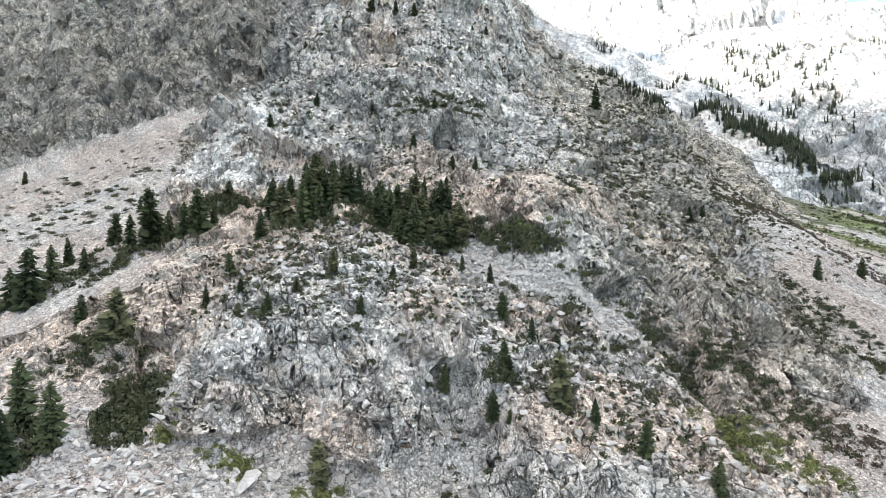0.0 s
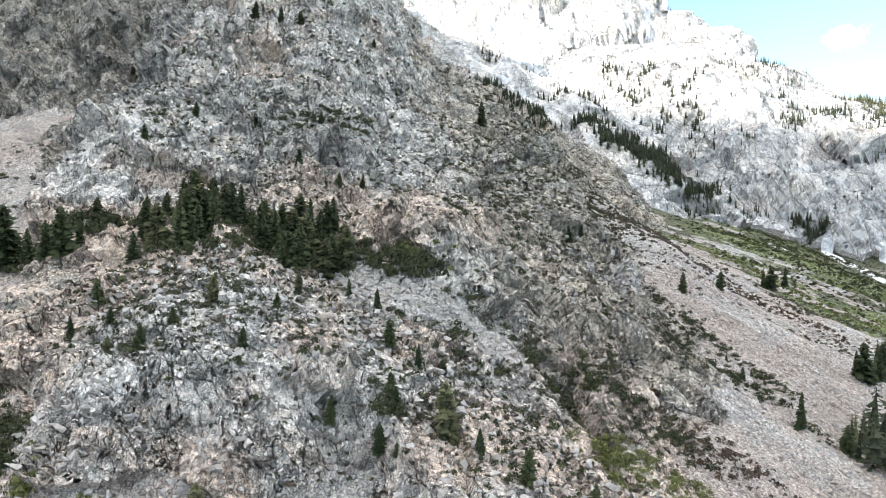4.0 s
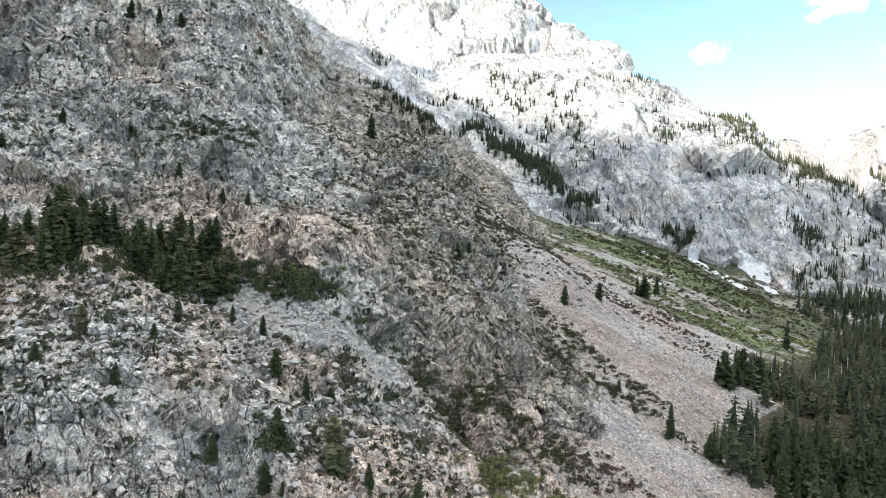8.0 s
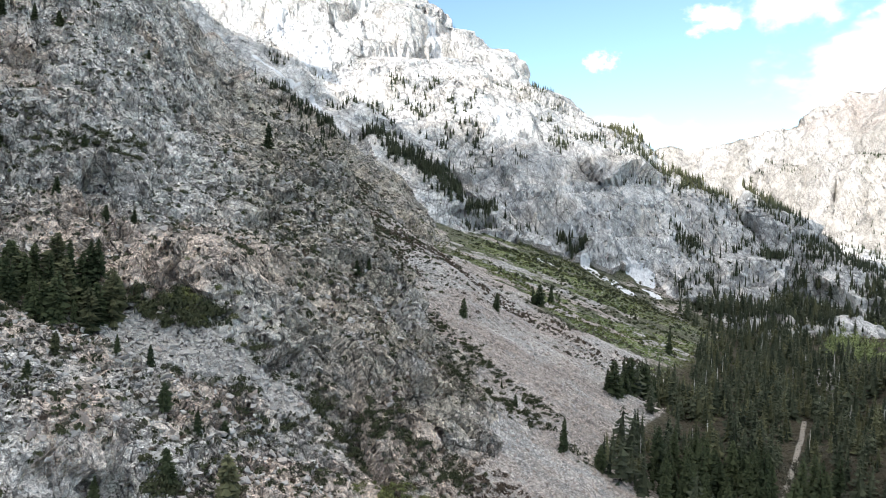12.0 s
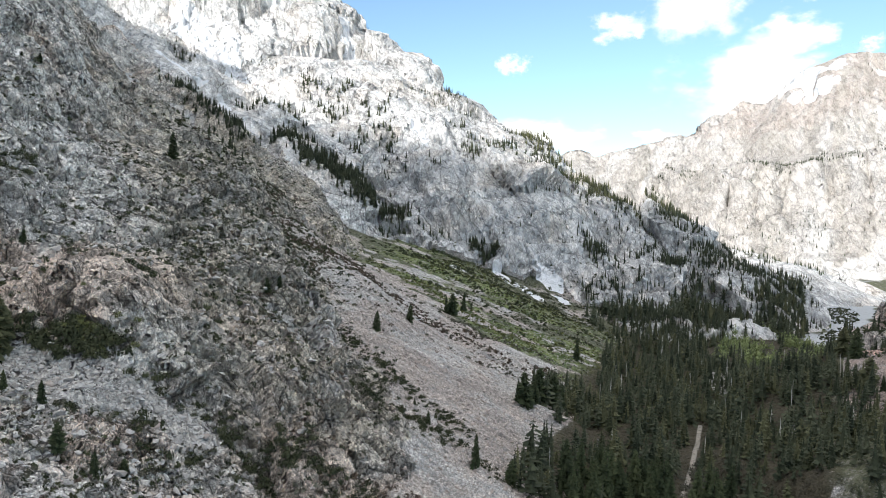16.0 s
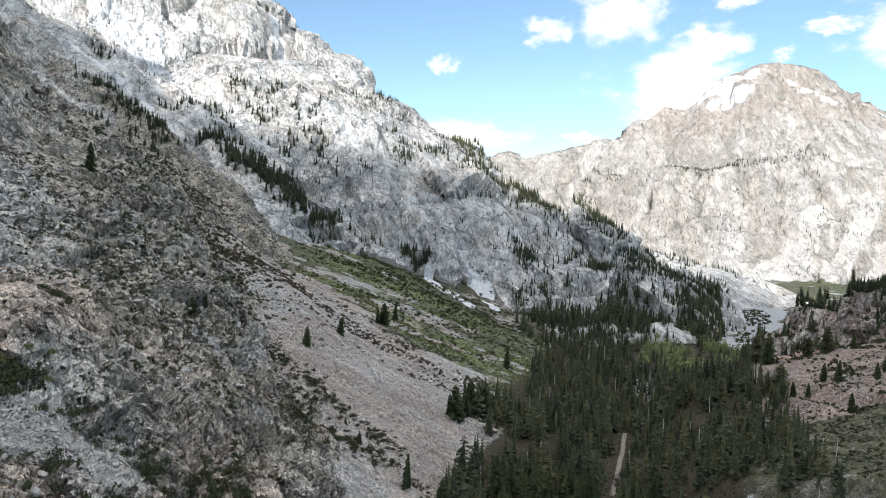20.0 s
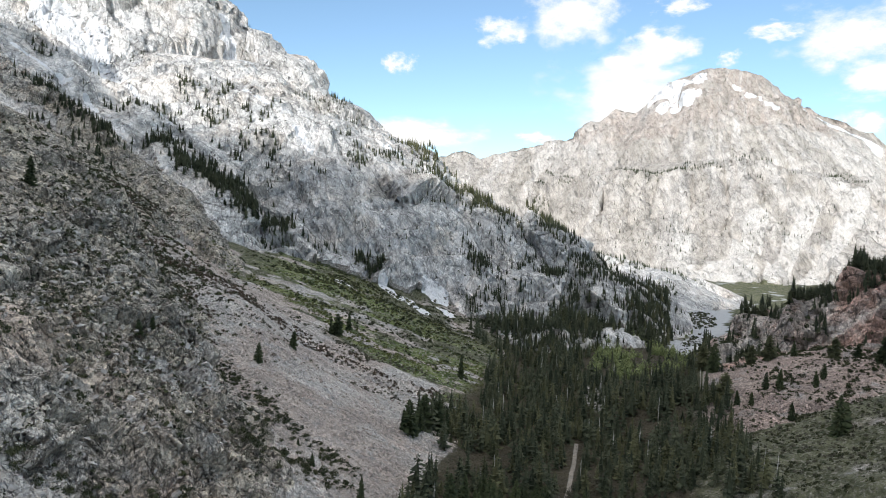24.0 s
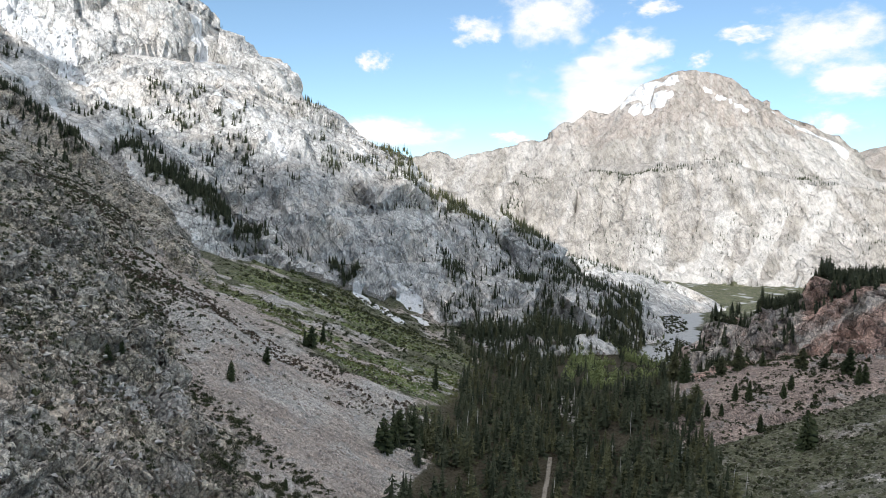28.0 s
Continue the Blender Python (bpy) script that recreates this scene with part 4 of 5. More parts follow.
def pole(radius, top, height, sides=6, seed=0, stubs=0):
    """A tapered trunk, with short dead stubs where asked."""
    rng = np.random.default_rng(seed)
    v, f = [], []
    levels = (0, 0.35, 0.7, 1)
    for k, t in enumerate(levels):
        for s in range(sides):
            a = 6.2832 * s / sides
            r = (radius + (top - radius) * t) * rng.uniform(0.9, 1.1)
            v.append((math.cos(a) * r + 0.02 * math.sin(3 * t) * height * 0.3, math.sin(a) * r, height * t - 0.06 * (k == 0)))
    for k in range(len(levels) - 1):
        for s in range(sides):
            p, q = k * sides + s, k * sides + (s + 1) % sides
            f += [(p, q, q + sides), (p, q + sides, p + sides)]
    for k in range(stubs):
        z, a, r = height * rng.uniform(0.3, 0.92), rng.uniform(0, 6.28), rng.uniform(0.03, 0.09)
        b = len(v)
        v += [(0, 0, z), (0, 0, z + 0.012), (math.cos(a) * r, math.sin(a) * r, z + rng.uniform(-0.03, 0.03)), (0.006 * math.sin(a), -0.006 * math.cos(a), z)]
        f += [(b, b + 1, b + 2), (b + 1, b + 3, b + 2), (b + 3, b, b + 2)]
    return np.array(v), np.array(f)


def leaf_mound(seed, leaves, leaf, tall=0.6, hollow=0.45):
    """A low shrub of separate leaf sprays on an uneven dome, one metre in radius."""
    rng = np.random.default_rng(seed)
    lobes = [(rng.uniform(-0.45, 0.45), rng.uniform(-0.45, 0.45), rng.uniform(0.45, 0.75)) for _ in range(5)]
    v, f = [], []
    for k in range(leaves):
        cx, cy, cr = lobes[rng.integers(5)]
        d = rng.normal(0, 1, 3)
        d = d / np.linalg.norm(d)
        d[2] = abs(d[2])
        p = np.array([cx, cy, 0]) + d * cr * rng.uniform(hollow, 1.0)
        p[2] *= tall / 0.7
        t1 = np.cross(d, rng.normal(0, 1, 3))
        t1 = t1 / (np.linalg.norm(t1) + 1e-6) * leaf * rng.uniform(0.6, 1.3)
        t2 = np.cross(d, t1) * rng.uniform(0.5, 0.9) + d * leaf * rng.uniform(-0.5, 0.6)
        b = len(v)
        v += [p - t1, p + t2 * 0.8, p + t1, p - t2 * 0.8]
        f += [(b, b + 1, b + 2), (b, b + 2, b + 3)]
    return np.array(v), np.array(f)


def stems(seed, count=7):
    rng = np.random.default_rng(seed)
    v, f = [], []
    for k in range(count):
        a, r, h = rng.uniform(0, 6.28), rng.uniform(0.2, 0.7), rng.uniform(0.3, 0.6)
        c, s = math.cos(a), math.sin(a)
        b = len(v)
        v += [(0.03 * s, -0.03 * c, -0.05), (-0.03 * s, 0.03 * c, -0.05), (0.03 * c, 0.03 * s, -0.05), (c * r, s * r, h)]
        f += [(b, b + 1, b + 3), (b + 1, b + 2, b + 3), (b + 2, b, b + 3)]
    return np.array(v), np.array(f)


def boulder_shape(seed):
    """An angular block: a box with chopped, uneven corners, about one metre across."""
    rng = np.random.default_rng(seed)
    bm = bmesh.new()
    pts = rng.normal(0, 1, (9, 3))
    pts = pts / np.linalg.norm(pts, axis=1)[:, None] * rng.uniform(0.36, 0.66, (9, 1)) * np.array([1.3, 0.9, 0.65])
    for p in pts:
        bm.verts.new(p)
    hull = bmesh.ops.convex_hull(bm, input=bm.verts)
    bmesh.ops.delete(bm, geom=[g for g in hull["geom_interior"] if isinstance(g, bmesh.types.BMVert)], context="VERTS")
    bmesh.ops.triangulate(bm, faces=bm.faces)
    bm.verts.ensure_lookup_table()
    bm.verts.index_update()
    v, f = np.array([tuple(p.co) for p in bm.verts]), np.array([[q.index for q in t.verts] for t in bm.faces])
    bm.free()
    return v, f


def mesh_of(name, shape, mat, tone=None):
    v, f = shape
    me = bpy.data.meshes.new(name)
    me.vertices.add(len(v))
    me.vertices.foreach_set("co", np.asarray(v, np.float32).ravel())
    me.loops.add(len(f) * 3)
    me.loops.foreach_set("vertex_index", np.asarray(f, np.int32).ravel())
    me.polygons.add(len(f))
    me.polygons.foreach_set("loop_start", np.arange(0, len(f) * 3, 3, dtype=np.int32))
    me.polygons.foreach_set("use_smooth", np.zeros(len(f), bool))
    me.update(calc_edges=True)
    if tone is not None:
        me.attributes.new("tone", "FLOAT", "POINT").data.foreach_set("value", np.asarray(tone, np.float32))
    me.materials.append(mat)
    return me


def strew(name, shapes, spots, mat, label, category, seed=0, tumble=False):
    """One object of many small shapes: spots is an array of x, y, z, size across, size up."""
    rng = np.random.default_rng(seed)
    vs, fs, tones, base = [], [], [], 0
    pick = rng.integers(len(shapes), size=len(spots))
    for k, (v, f) in enumerate(shapes):
        mine = spots[pick == k]
        if not len(mine):
            continue
        m = len(mine)
        a = rng.uniform(0, 6.28, m)
        c, s = np.cos(a)[:, None], np.sin(a)[:, None]
        p = np.repeat(v[None], m, 0)
        if tumble:
            b = rng.uniform(0, 6.28, m)
            cb, sb = np.cos(b)[:, None], np.sin(b)[:, None]
            p = np.stack([p[..., 0], p[..., 1] * cb - p[..., 2] * sb, p[..., 1] * sb + p[..., 2] * cb], -1)
        x, y = p[..., 0] * c - p[..., 1] * s, p[..., 0] * s + p[..., 1] * c
        w, h = mine[:, 3][:, None], mine[:, 4][:, None]
        vs.append(np.stack([x * w + mine[:, 0][:, None], y * w + mine[:, 1][:, None], p[..., 2] * h + mine[:, 2][:, None]], -1).reshape(-1, 3))
        fs.append((f[None] + (np.arange(m) * len(v))[:, None, None]).reshape(-1, 3) + base)
        tones.append(np.repeat(rng.uniform(0, 1, m), len(v)))
        base += m * len(v)
    ob = new(name, mesh_of(name, (np.concatenate(vs), np.concatenate(fs)), mat, np.concatenate(tones)))
    return tagged(ob, label, category, kind="stuff")


def cloud_of_spots(rng, count, cx, cy, rx, ry, turn=0, even=False):
    """Random places in an ellipse, thicker in its middle unless even."""
    a, r = rng.uniform(0, 6.2832, count), np.sqrt(rng.uniform(0, 1, count)) if even else rng.uniform(0, 1, count) ** 0.7
    u, v = r * np.cos(a) * rx, r * np.sin(a) * ry
    c, s = math.cos(radians(turn)), math.sin(radians(turn))
    return cx + u * c - v * s, cy + u * s + v * c


def clumped(spots, size=12, floor=0.0, seed=93):
    """Keep the places where a noise is high, so that they stand in patches."""
    x, y = spots
    good = value_noise(x / size, y / size, seed) + 0.5 * value_noise(x / size * 3, y / size * 3, seed + 1) > floor
    return x[good], y[good]


def line_of_spots(rng, count, ax, ay, bx, by, half):
    t = rng.uniform(0, 1, count)
    return ax + t * (bx - ax) + rng.normal(0, half / 2, count), ay + t * (by - ay) + rng.normal(0, half / 2, count)


def spots_at(x, y, across, up, sink=0.0):
    return np.stack([x, y, ground_z(x, y) - sink * up, across, up], -1)


# ---- conifers of the near hill, the grove, the talus and the right-hand slope, each a thing ----
NEAR_CROWNS = [mesh_of("crown", conifer_crown(s, n, w, b, r, 0.2, 0.22), m, None) for s, n, w, b, r, m in
               ((1, 330, 0.25, 0.05, 0.3, GROVE_NEEDLES), (2, 300, 0.19, 0.10, 0.15, GROVE_NEEDLES), (3, 380, 0.32, 0.02, 0.55, GROVE_NEEDLES), (4, 260, 0.18, 0.15, 0.35, GROVE_NEEDLES), (5, 380, 0.36, 0.02, 0.7, JUNIPER))]
NEAR_TRUNKS = [mesh_of("trunk", pole(0.022, 0.004, 0.96, 6, s), BARK) for s in range(3)]
SNAG_TRUNKS = [mesh_of("trunk", pole(0.017, 0.004, 1.0, 5, s, 16), DEAD_WOOD) for s in range(2)]
trees = random.Random(5)


def conifer(x, y, height, which, label, group):
    ob = tagged(new("conifer"), label, "conifer tree", group)
    ob.matrix_world = pose(x, y, float(ground_z(x, y)[0]) - 0.15, 0, 0, trees.uniform(0, 360)) @ Matrix.Diagonal((height, height, height, 1))
    for part_name, me in (("trunk", NEAR_TRUNKS[which % 3]), ("crown", NEAR_CROWNS[which])):
        part = new(part_name, me)
        part.parent = ob
    return ob


# x, y, height
KNOB_TREES = ((18.8, 108.8, 9.4), (7.8, 107.9, 5), (10.5, 111.7, 5.6), (1.6, 98.7, 3.9), (10.2, 104.5, 2.2), (22.9, 102.9, 4.5), (29.5, 99.8, 5.4), (7, 92.6, 2.8), (10.9, 127.5, 4.8), (15.9, 122.4, 3.6),
              (9.5, 138, 4), (4, 141.4, 3.5), (0.3, 116.2, 4.8), (40.9, 100.1, 6.1), (20.9, 127.6, 3.8), (-41.5, 133.8, 4.4), (-35.1, 117.4, 3.8), (-30.9, 121.4, 3.1), (-36.8, 124.4, 3), (-31, 118.1, 4),
              (-13.9, 117.2, 3.9), (-21.1, 131.7, 4.4), (-9.5, 128.5, 2.7), (-6, 138.6, 4), (-43.4, 125.6, 3.8), (-26.3, 123.4, 3.1), (-18.3, 101.1, 6.8))
RAVINE_TREES = ((-57.5, 121.3, 9.5), (-71.9, 136.7, 5.7), (-90.2, 148.6, 12.9), (-56.7, 98.4, 9.7), (-64.4, 103.7, 11.4), (-60.9, 94.2, 9.6), (-165.5, 273.3, 5.2), (-82.1, 187.2, 4.2), (-66.4, 158.2, 12.7),
                (-80.2, 167.8, 7.6), (-54.4, 152.8, 10), (-50.5, 162.1, 6.3), (-39.5, 148.9, 6.3), (-73.3, 161.1, 8), (-89.5, 164.1, 6.9), (-89.1, 156.1, 8.9), (-95.4, 151.7, 8.9), (-62.7, 157.8, 7),
                (-57.6, 153, 8), (-51.7, 156.1, 5.4), (-82.4, 158.2, 5.9))
FACE_TREES = ((-23.8, 231.1, 5), (-16.3, 239.4, 5.1), (-9.4, 237.1, 5.1), (9.6, 232.6, 3), (18.3, 247.9, 3.2), (-45.7, 184, 3.4), (-36.5, 199.8, 3.7), (-20, 198, 3.3), (-2.2, 191.8, 3.2), (-8.1, 183.6, 3.8),
              (8.2, 178.6, 3.2), (2.4, 181, 3.7), (53.5, 242.3, 9), (68.2, 189.9, 4.1), (71.8, 190.9, 4.2), (-43.8, 220.4, 2.8), (14.6, 235.9, 3))
TALUS_TREES = ((120.7, 221.4, 7.3), (109.2, 144.6, 9.3), (119, 141.9, 6.4), (162.6, 185.8, 12.4), (168.2, 187.3, 10.5), (160.1, 187.3, 8.2), (106.2, 170.8, 2.5), (104.8, 161, 3.6), (174.8, 194.2, 14),
               (184.6, 196.7, 12.6), (188.4, 194.2, 10.4), (245.4, 243.5, 12), (197.6, 284.1, 11), (208.6, 289.1, 10), (193.6, 283.2, 9), (149.2, 245.9, 7.1), (339.7, 296, 11.2))
SLOPE_TREES = ((300.9, 111, 8.6), (299, 116.1, 7.5), (280.9, 99, 7.5), (250.2, 73.8, 13.7), (256.8, 73.5, 9), (288, 123.4, 6.9), (291.5, 118.8, 5.8), (307.8, 99.8, 7), (330.9, 77.6, 8.5), (335.6, 101.3, 9.3),
               (337.2, 83.7, 11.5), (332.7, 128.7, 11.8), (332.8, 76, 8.5), (339.4, 93.2, 6.4), (340.6, 120.1, 7.2), (321.8, 131.9, 8.7), (312.8, 145.3, 14), (316.1, 152.6, 13), (293.1, 130.7, 12), (315.8, 99.3, 6.6))
for rows, label, group, kinds in ((KNOB_TREES, "small green conifer among pale broken rock", "conifers on the rock knob", (0, 2, 4, 0)),
                                  (RAVINE_TREES, "dark green conifer beside the scree ravine", "conifers of the ravine", (0, 2, 0, 4)),
                                  (FACE_TREES, "small dark conifer on a steep rock face", "conifers on the rock face", (0, 2, 2)),
                                  (TALUS_TREES, "lone conifer on the stony talus slope", "conifers on the talus", (0, 1, 2)),
                                  (SLOPE_TREES, "dark conifer on the brushy red slope", "conifers on the red slope", (0, 2, 0, 4))):
    for x, y, tall in rows:
        conifer(x, y, tall, trees.choice(kinds), label, group)
made = 0
while made < 112:
    u, v = trees.uniform(-1, 1), trees.uniform(-1, 1)
    x, y = (-26 + 17 * u, 159 + 10 * v) if made < 62 else (-4 + 13 * u, 154 + 8 * v - 3 * u)
    if u * u + v * v > 1 or math.hypot((x + 21) * 0.9, (y - 153) * 0.7) < 2.4:
        continue
    conifer(x, y, trees.uniform(3.5, 10.0) * (1 - 0.2 * abs(u)), trees.choice((0, 0, 1, 2, 3, 4)), "dark conifer in a dense hillside grove", "conifers of the grove")
    made += 1

# ---- the valley forest: the nearest trees are things, the rest one object ----
rng = np.random.default_rng(11)
fx, fy = rng.uniform(120, 640, 40000), rng.uniform(40, 480, 40000)
floor_z = -26 + 0.02 * (0.84 * fx + 0.54 * fy - 230)
fz, fk = ground_z(fx, fy), ground_kind(fx, fy)
keep = (fy > np.where(fx < 330, 0.57 * fx - 38, 165 + 0.33 * (fx - 330))) & (fz < floor_z + 4 + 4 * value_noise(fx / 25, fy / 25, 5) + 13 * (fy < 0.75 * fx + 10) + 12 * step(280, 350, fx) + 3 * step(250, 200, fx)) & (fk != 4) & (strip(fx, fy, 150, 112, 193, 138, 3) == 0) & (strip(fx, fy, 193, 138, 226, 159, 3) == 0)
keep &= (strip(fx, fy, 440, 214, 530, 250, 24) + strip(fx, fy, 530, 250, 600, 290, 30) + strip(fx, fy, 600, 290, 740, 335, 34) == 0) & (np.hypot((0.857 * (fx - 372) + 0.515 * (fy - 216)) / 88, (0.857 * (fy - 216) - 0.515 * (fx - 372)) / 34) > 1) & (value_noise(fx / 14, fy / 14, 91) + 0.5 * value_noise(fx / 6, fy / 6, 92) > -0.52)
fx, fy, fz = fx[keep], fy[keep], fz[keep]
taken = {}
order = []
for k in range(len(fx)):                       # no two trees closer than about three metres
    cell = (int(fx[k] // 3.7), int(fy[k] // 3.7))
    if cell not in taken:
        taken[cell] = k
        order.append(k)
order = np.array(order)
fx, fy, fz = fx[order], fy[order], fz[order]
near = np.argsort(np.hypot(fx - 150, fy - 120))
tall = (3.8 + 9.5 * rng.uniform(0, 1, len(fx)) ** 1.3) * (1 + 0.25 * value_noise(fx / 22, fy / 22, 9))
for k in near[:85]:
    conifer(float(fx[k]), float(fy[k]), float(tall[k]), int(rng.choice((0, 1, 3))), "tall dark conifer of the valley forest", "conifers of the valley")
rest = near[85:]
MID_CROWNS = [conifer_crown(20 + s, 50, w, b, r, 0.33, 0.45) for s, w, b, r in ((0, 0.27, 0.04, 0.05), (1, 0.22, 0.06, 0.1), (2, 0.31, 0.03, 0.2), (3, 0.19, 0.12, 0.05), (4, 0.29, 0.08, 0.4))]
FAR_CROWNS = [conifer_crown(30 + s, 15, w, 0.03, r, 0.5, 0.42) for s, w, r in ((0, 0.20, 0.0), (1, 0.16, 0.0), (2, 0.24, 0.15))]
pale = rest[::3]
rest = np.setdiff1d(rest, pale)
strew("olive_forest", MID_CROWNS, np.stack([fx[pale], fy[pale], fz[pale] - 0.2, 0.9 * tall[pale], 0.9 * tall[pale]], -1), JUNIPER, "lighter olive-green conifers of the valley forest", "forest", 4)
strew("forest", MID_CROWNS, np.stack([fx[rest], fy[rest], fz[rest] - 0.2, tall[rest], tall[rest]], -1), NEEDLES, "dense dark conifer forest on the valley floor", "forest", 3)
sx, sy = fx[near[30:3600:27]], fy[near[30:3600:27]]
for k in range(len(sx)):                # bare grey snags standing in the forest
    x, y, h = float(sx[k]) + 1.2, float(sy[k]) + 0.8, trees.uniform(7.5, 12.5)
    ob = tagged(new("dead_tree"), "bare grey dead trunk standing among conifers", "dead tree", "snags of the valley")
    ob.matrix_world = pose(x, y, float(ground_z(x, y)[0]) - 0.1, trees.uniform(-4, 4), trees.uniform(-4, 4), trees.uniform(0, 360)) @ Matrix.Diagonal((h, h, h, 1))
    part = new("trunk", SNAG_TRUNKS[k % 2])
    part.parent = ob

# ---- far woods ----
def wood(name, spots, low, high, mat, label, seed, shapes=FAR_CROWNS):
    r = np.random.default_rng(seed)
    x, y = np.concatenate([s[0] for s in spots]), np.concatenate([s[1] for s in spots])
    h = r.uniform(low, high, len(x))
    strew(name, shapes, np.stack([x, y, ground_z(x, y) - 0.06 * h, h, h], -1), mat, label, "forest", seed)


def on_kind(rng, count, kind, az, dist, clump, floor, seed):
    """Random places of one kind of ground within bearings and distances, gathered where a noise is high."""
    a, d = np.radians(rng.uniform(*az, count)), rng.uniform(*dist, count)
    x, y = d * np.sin(a), d * np.cos(a)
    good = (ground_kind(x, y) == kind) & (value_noise(x / clump, y / clump, seed) + 0.5 * value_noise(x / clump * 3, y / clump * 3, seed + 1) > floor)
    return x[good], y[good]


wood("mountain_forest", [line_of_spots(rng, 170, 206, 506, 224, 486, 13), line_of_spots(rng, 260, 224, 486, 236, 452, 14), line_of_spots(rng, 200, 236, 452, 262, 440, 13), line_of_spots(rng, 60, 286, 391, 299, 375, 5), on_kind(rng, 1100, 2, (12, 30), (520, 680), 24, 0.35, 81)],
     4, 8.5, NEEDLES, "dark conifer forest at the foot of the granite cliffs", 5, MID_CROWNS)
wood("crest_trees", [line_of_spots(rng, 80, 128, 590, 140, 554, 10), line_of_spots(rng, 90, 140, 554, 158, 492, 10), line_of_spots(rng, 60, 190, 522, 209, 528, 8), line_of_spots(rng, 40, 120, 470, 160, 500, 20)], 4, 8, NEEDLES, "dark conifers along the shoulder behind the near hill", 13, MID_CROWNS)
wood("cliff_trees", [on_kind(rng, 3500, 2, (30, 50), (480, 760), 16, 0.72, 82), on_kind(rng, 8000, 2, (47, 63), (430, 950), 22, 0.25, 83), on_kind(rng, 1500, 2, (50, 64), (430, 620), 60, 0.0, 88), on_kind(rng, 7500, 2, (45.5, 61), (430, 660), 14, 0.26, 92), line_of_spots(rng, 70, 374, 361, 389, 354, 9), line_of_spots(rng, 60, 389, 354, 362, 322, 9), line_of_spots(rng, 90, 445, 356, 439, 331, 10), line_of_spots(rng, 160, 440, 335, 436, 285, 14), line_of_spots(rng, 90, 340, 478, 382, 460, 7), line_of_spots(rng, 120, 375, 428, 425, 428, 9)],
     3.5, 8, NEEDLES, "dark conifers in clumps on granite ledges", 6)
belt = [line_of_spots(rng, (150, 170, 150, 90)[k], GRANITE[k + 8][0] * 0.985, GRANITE[k + 8][1] * 0.985, GRANITE[k + 9][0] * 0.985, GRANITE[k + 9][1] * 0.985, 16) for k in range(4)]
wood("grove_conifers", [cloud_of_spots(rng, 60, 380, 220, 80, 38, 31, True)], 5, 10, NEEDLES, "dark conifers standing among fresh green aspens", 15, MID_CROWNS)
wood("young_conifers", [cloud_of_spots(rng, 170, 312, 181, 48, 24, 31, True)], 2.5, 6, NEEDLES, "young dark conifers before the aspens", 16, MID_CROWNS)
wood("spur_trees", belt, 4, 8.5, JUNIPER, "belt of green conifers along the granite spur", 14)
wood("high_trees", [on_kind(rng, 6000, 2, (8, 42), (560, 1000), 30, 0.42, 84), line_of_spots(rng, 130, 350, 580, 402, 536, 14)], 2.5, 5.5, NEEDLES, "sparse conifers high on the pale mountain", 7)
wood("massif_trees", [on_kind(rng, 4200, 3, (44, 80), (1000, 2250), 50, 0.35, 85), on_kind(rng, 3600, 3, (65, 80), (1300, 2350), 60, 0.2, 86), on_kind(rng, 2600, 3, (50, 80), (1435, 1500), 60, 0.0, 90)], 4.5, 10, NEEDLES, "sparse trees on the sunlit far mountain", 8)
rx, ry = zip(*[(p[0], p[1]) for p in RED[1:6]])
red_line = [line_of_spots(rng, (260, 170, 90, 60)[k], rx[k], ry[k], rx[k + 1], ry[k + 1], 22) for k in range(4)]
wood("ridge_trees", red_line + [on_kind(rng, 700, 4, (62, 82), (330, 390), 16, 0.45, 87), on_kind(rng, 1200, 4, (66, 84), (392, 500), 20, -0.1, 91)], 5, 9, NEEDLES, "dark conifers along the crest of the red cliff", 9, MID_CROWNS)
ASPEN = [leaf_mound(60 + s, 110, 0.13, 1.1, 0.2) for s in range(3)]
ax_, ay_ = cloud_of_spots(rng, 560, 386, 224, 72, 32, 31, True)
stand = value_noise(ax_ / 13, ay_ / 13, 61) + 0.5 * value_noise(ax_ / 5, ay_ / 5, 62) > -0.1
ax_, ay_ = ax_[stand], ay_[stand]
a_h = rng.uniform(5.0, 11.0, len(ax_)) * (0.8 + 0.4 * value_noise(ax_ / 9, ay_ / 9, 63))
strew("aspen_grove", ASPEN, np.stack([ax_, ay_, ground_z(ax_, ay_), 0.5 * a_h, a_h], -1), SPRING_LEAF, "fresh green aspen thicket on the valley floor", "aspen trees", 10)
ax_, ay_ = cloud_of_spots(rng, 60, 178, 122, 22, 10, 30)
a_h = rng.uniform(1.6, 2.8, len(ax_))
strew("willow_thicket", ASPEN, np.stack([ax_, ay_, ground_z(ax_, ay_), 0.8 * a_h, a_h], -1), GREY_LEAF, "pale grey-green willow thicket beside the trail", "willows", 12)

# ---- shrubs ----
MOUNDS = [leaf_mound(70 + s, 95, 0.12, 0.62) for s in range(4)]
SMALL_MOUNDS = [leaf_mound(80 + s, 22, 0.25, 0.62) for s in range(4)]


def in_bands(spots):
    """Keep the places that lie in strips running along the slope."""
    x, y = spots
    q, l = 0.65 * x + 0.76 * y, 0.76 * x - 0.65 * y
    good = fbm(q / 7, l / 45, 71, 3) + 0.4 * value_noise(x / 5, y / 5, 77) > 0.1
    return x[good], y[good]


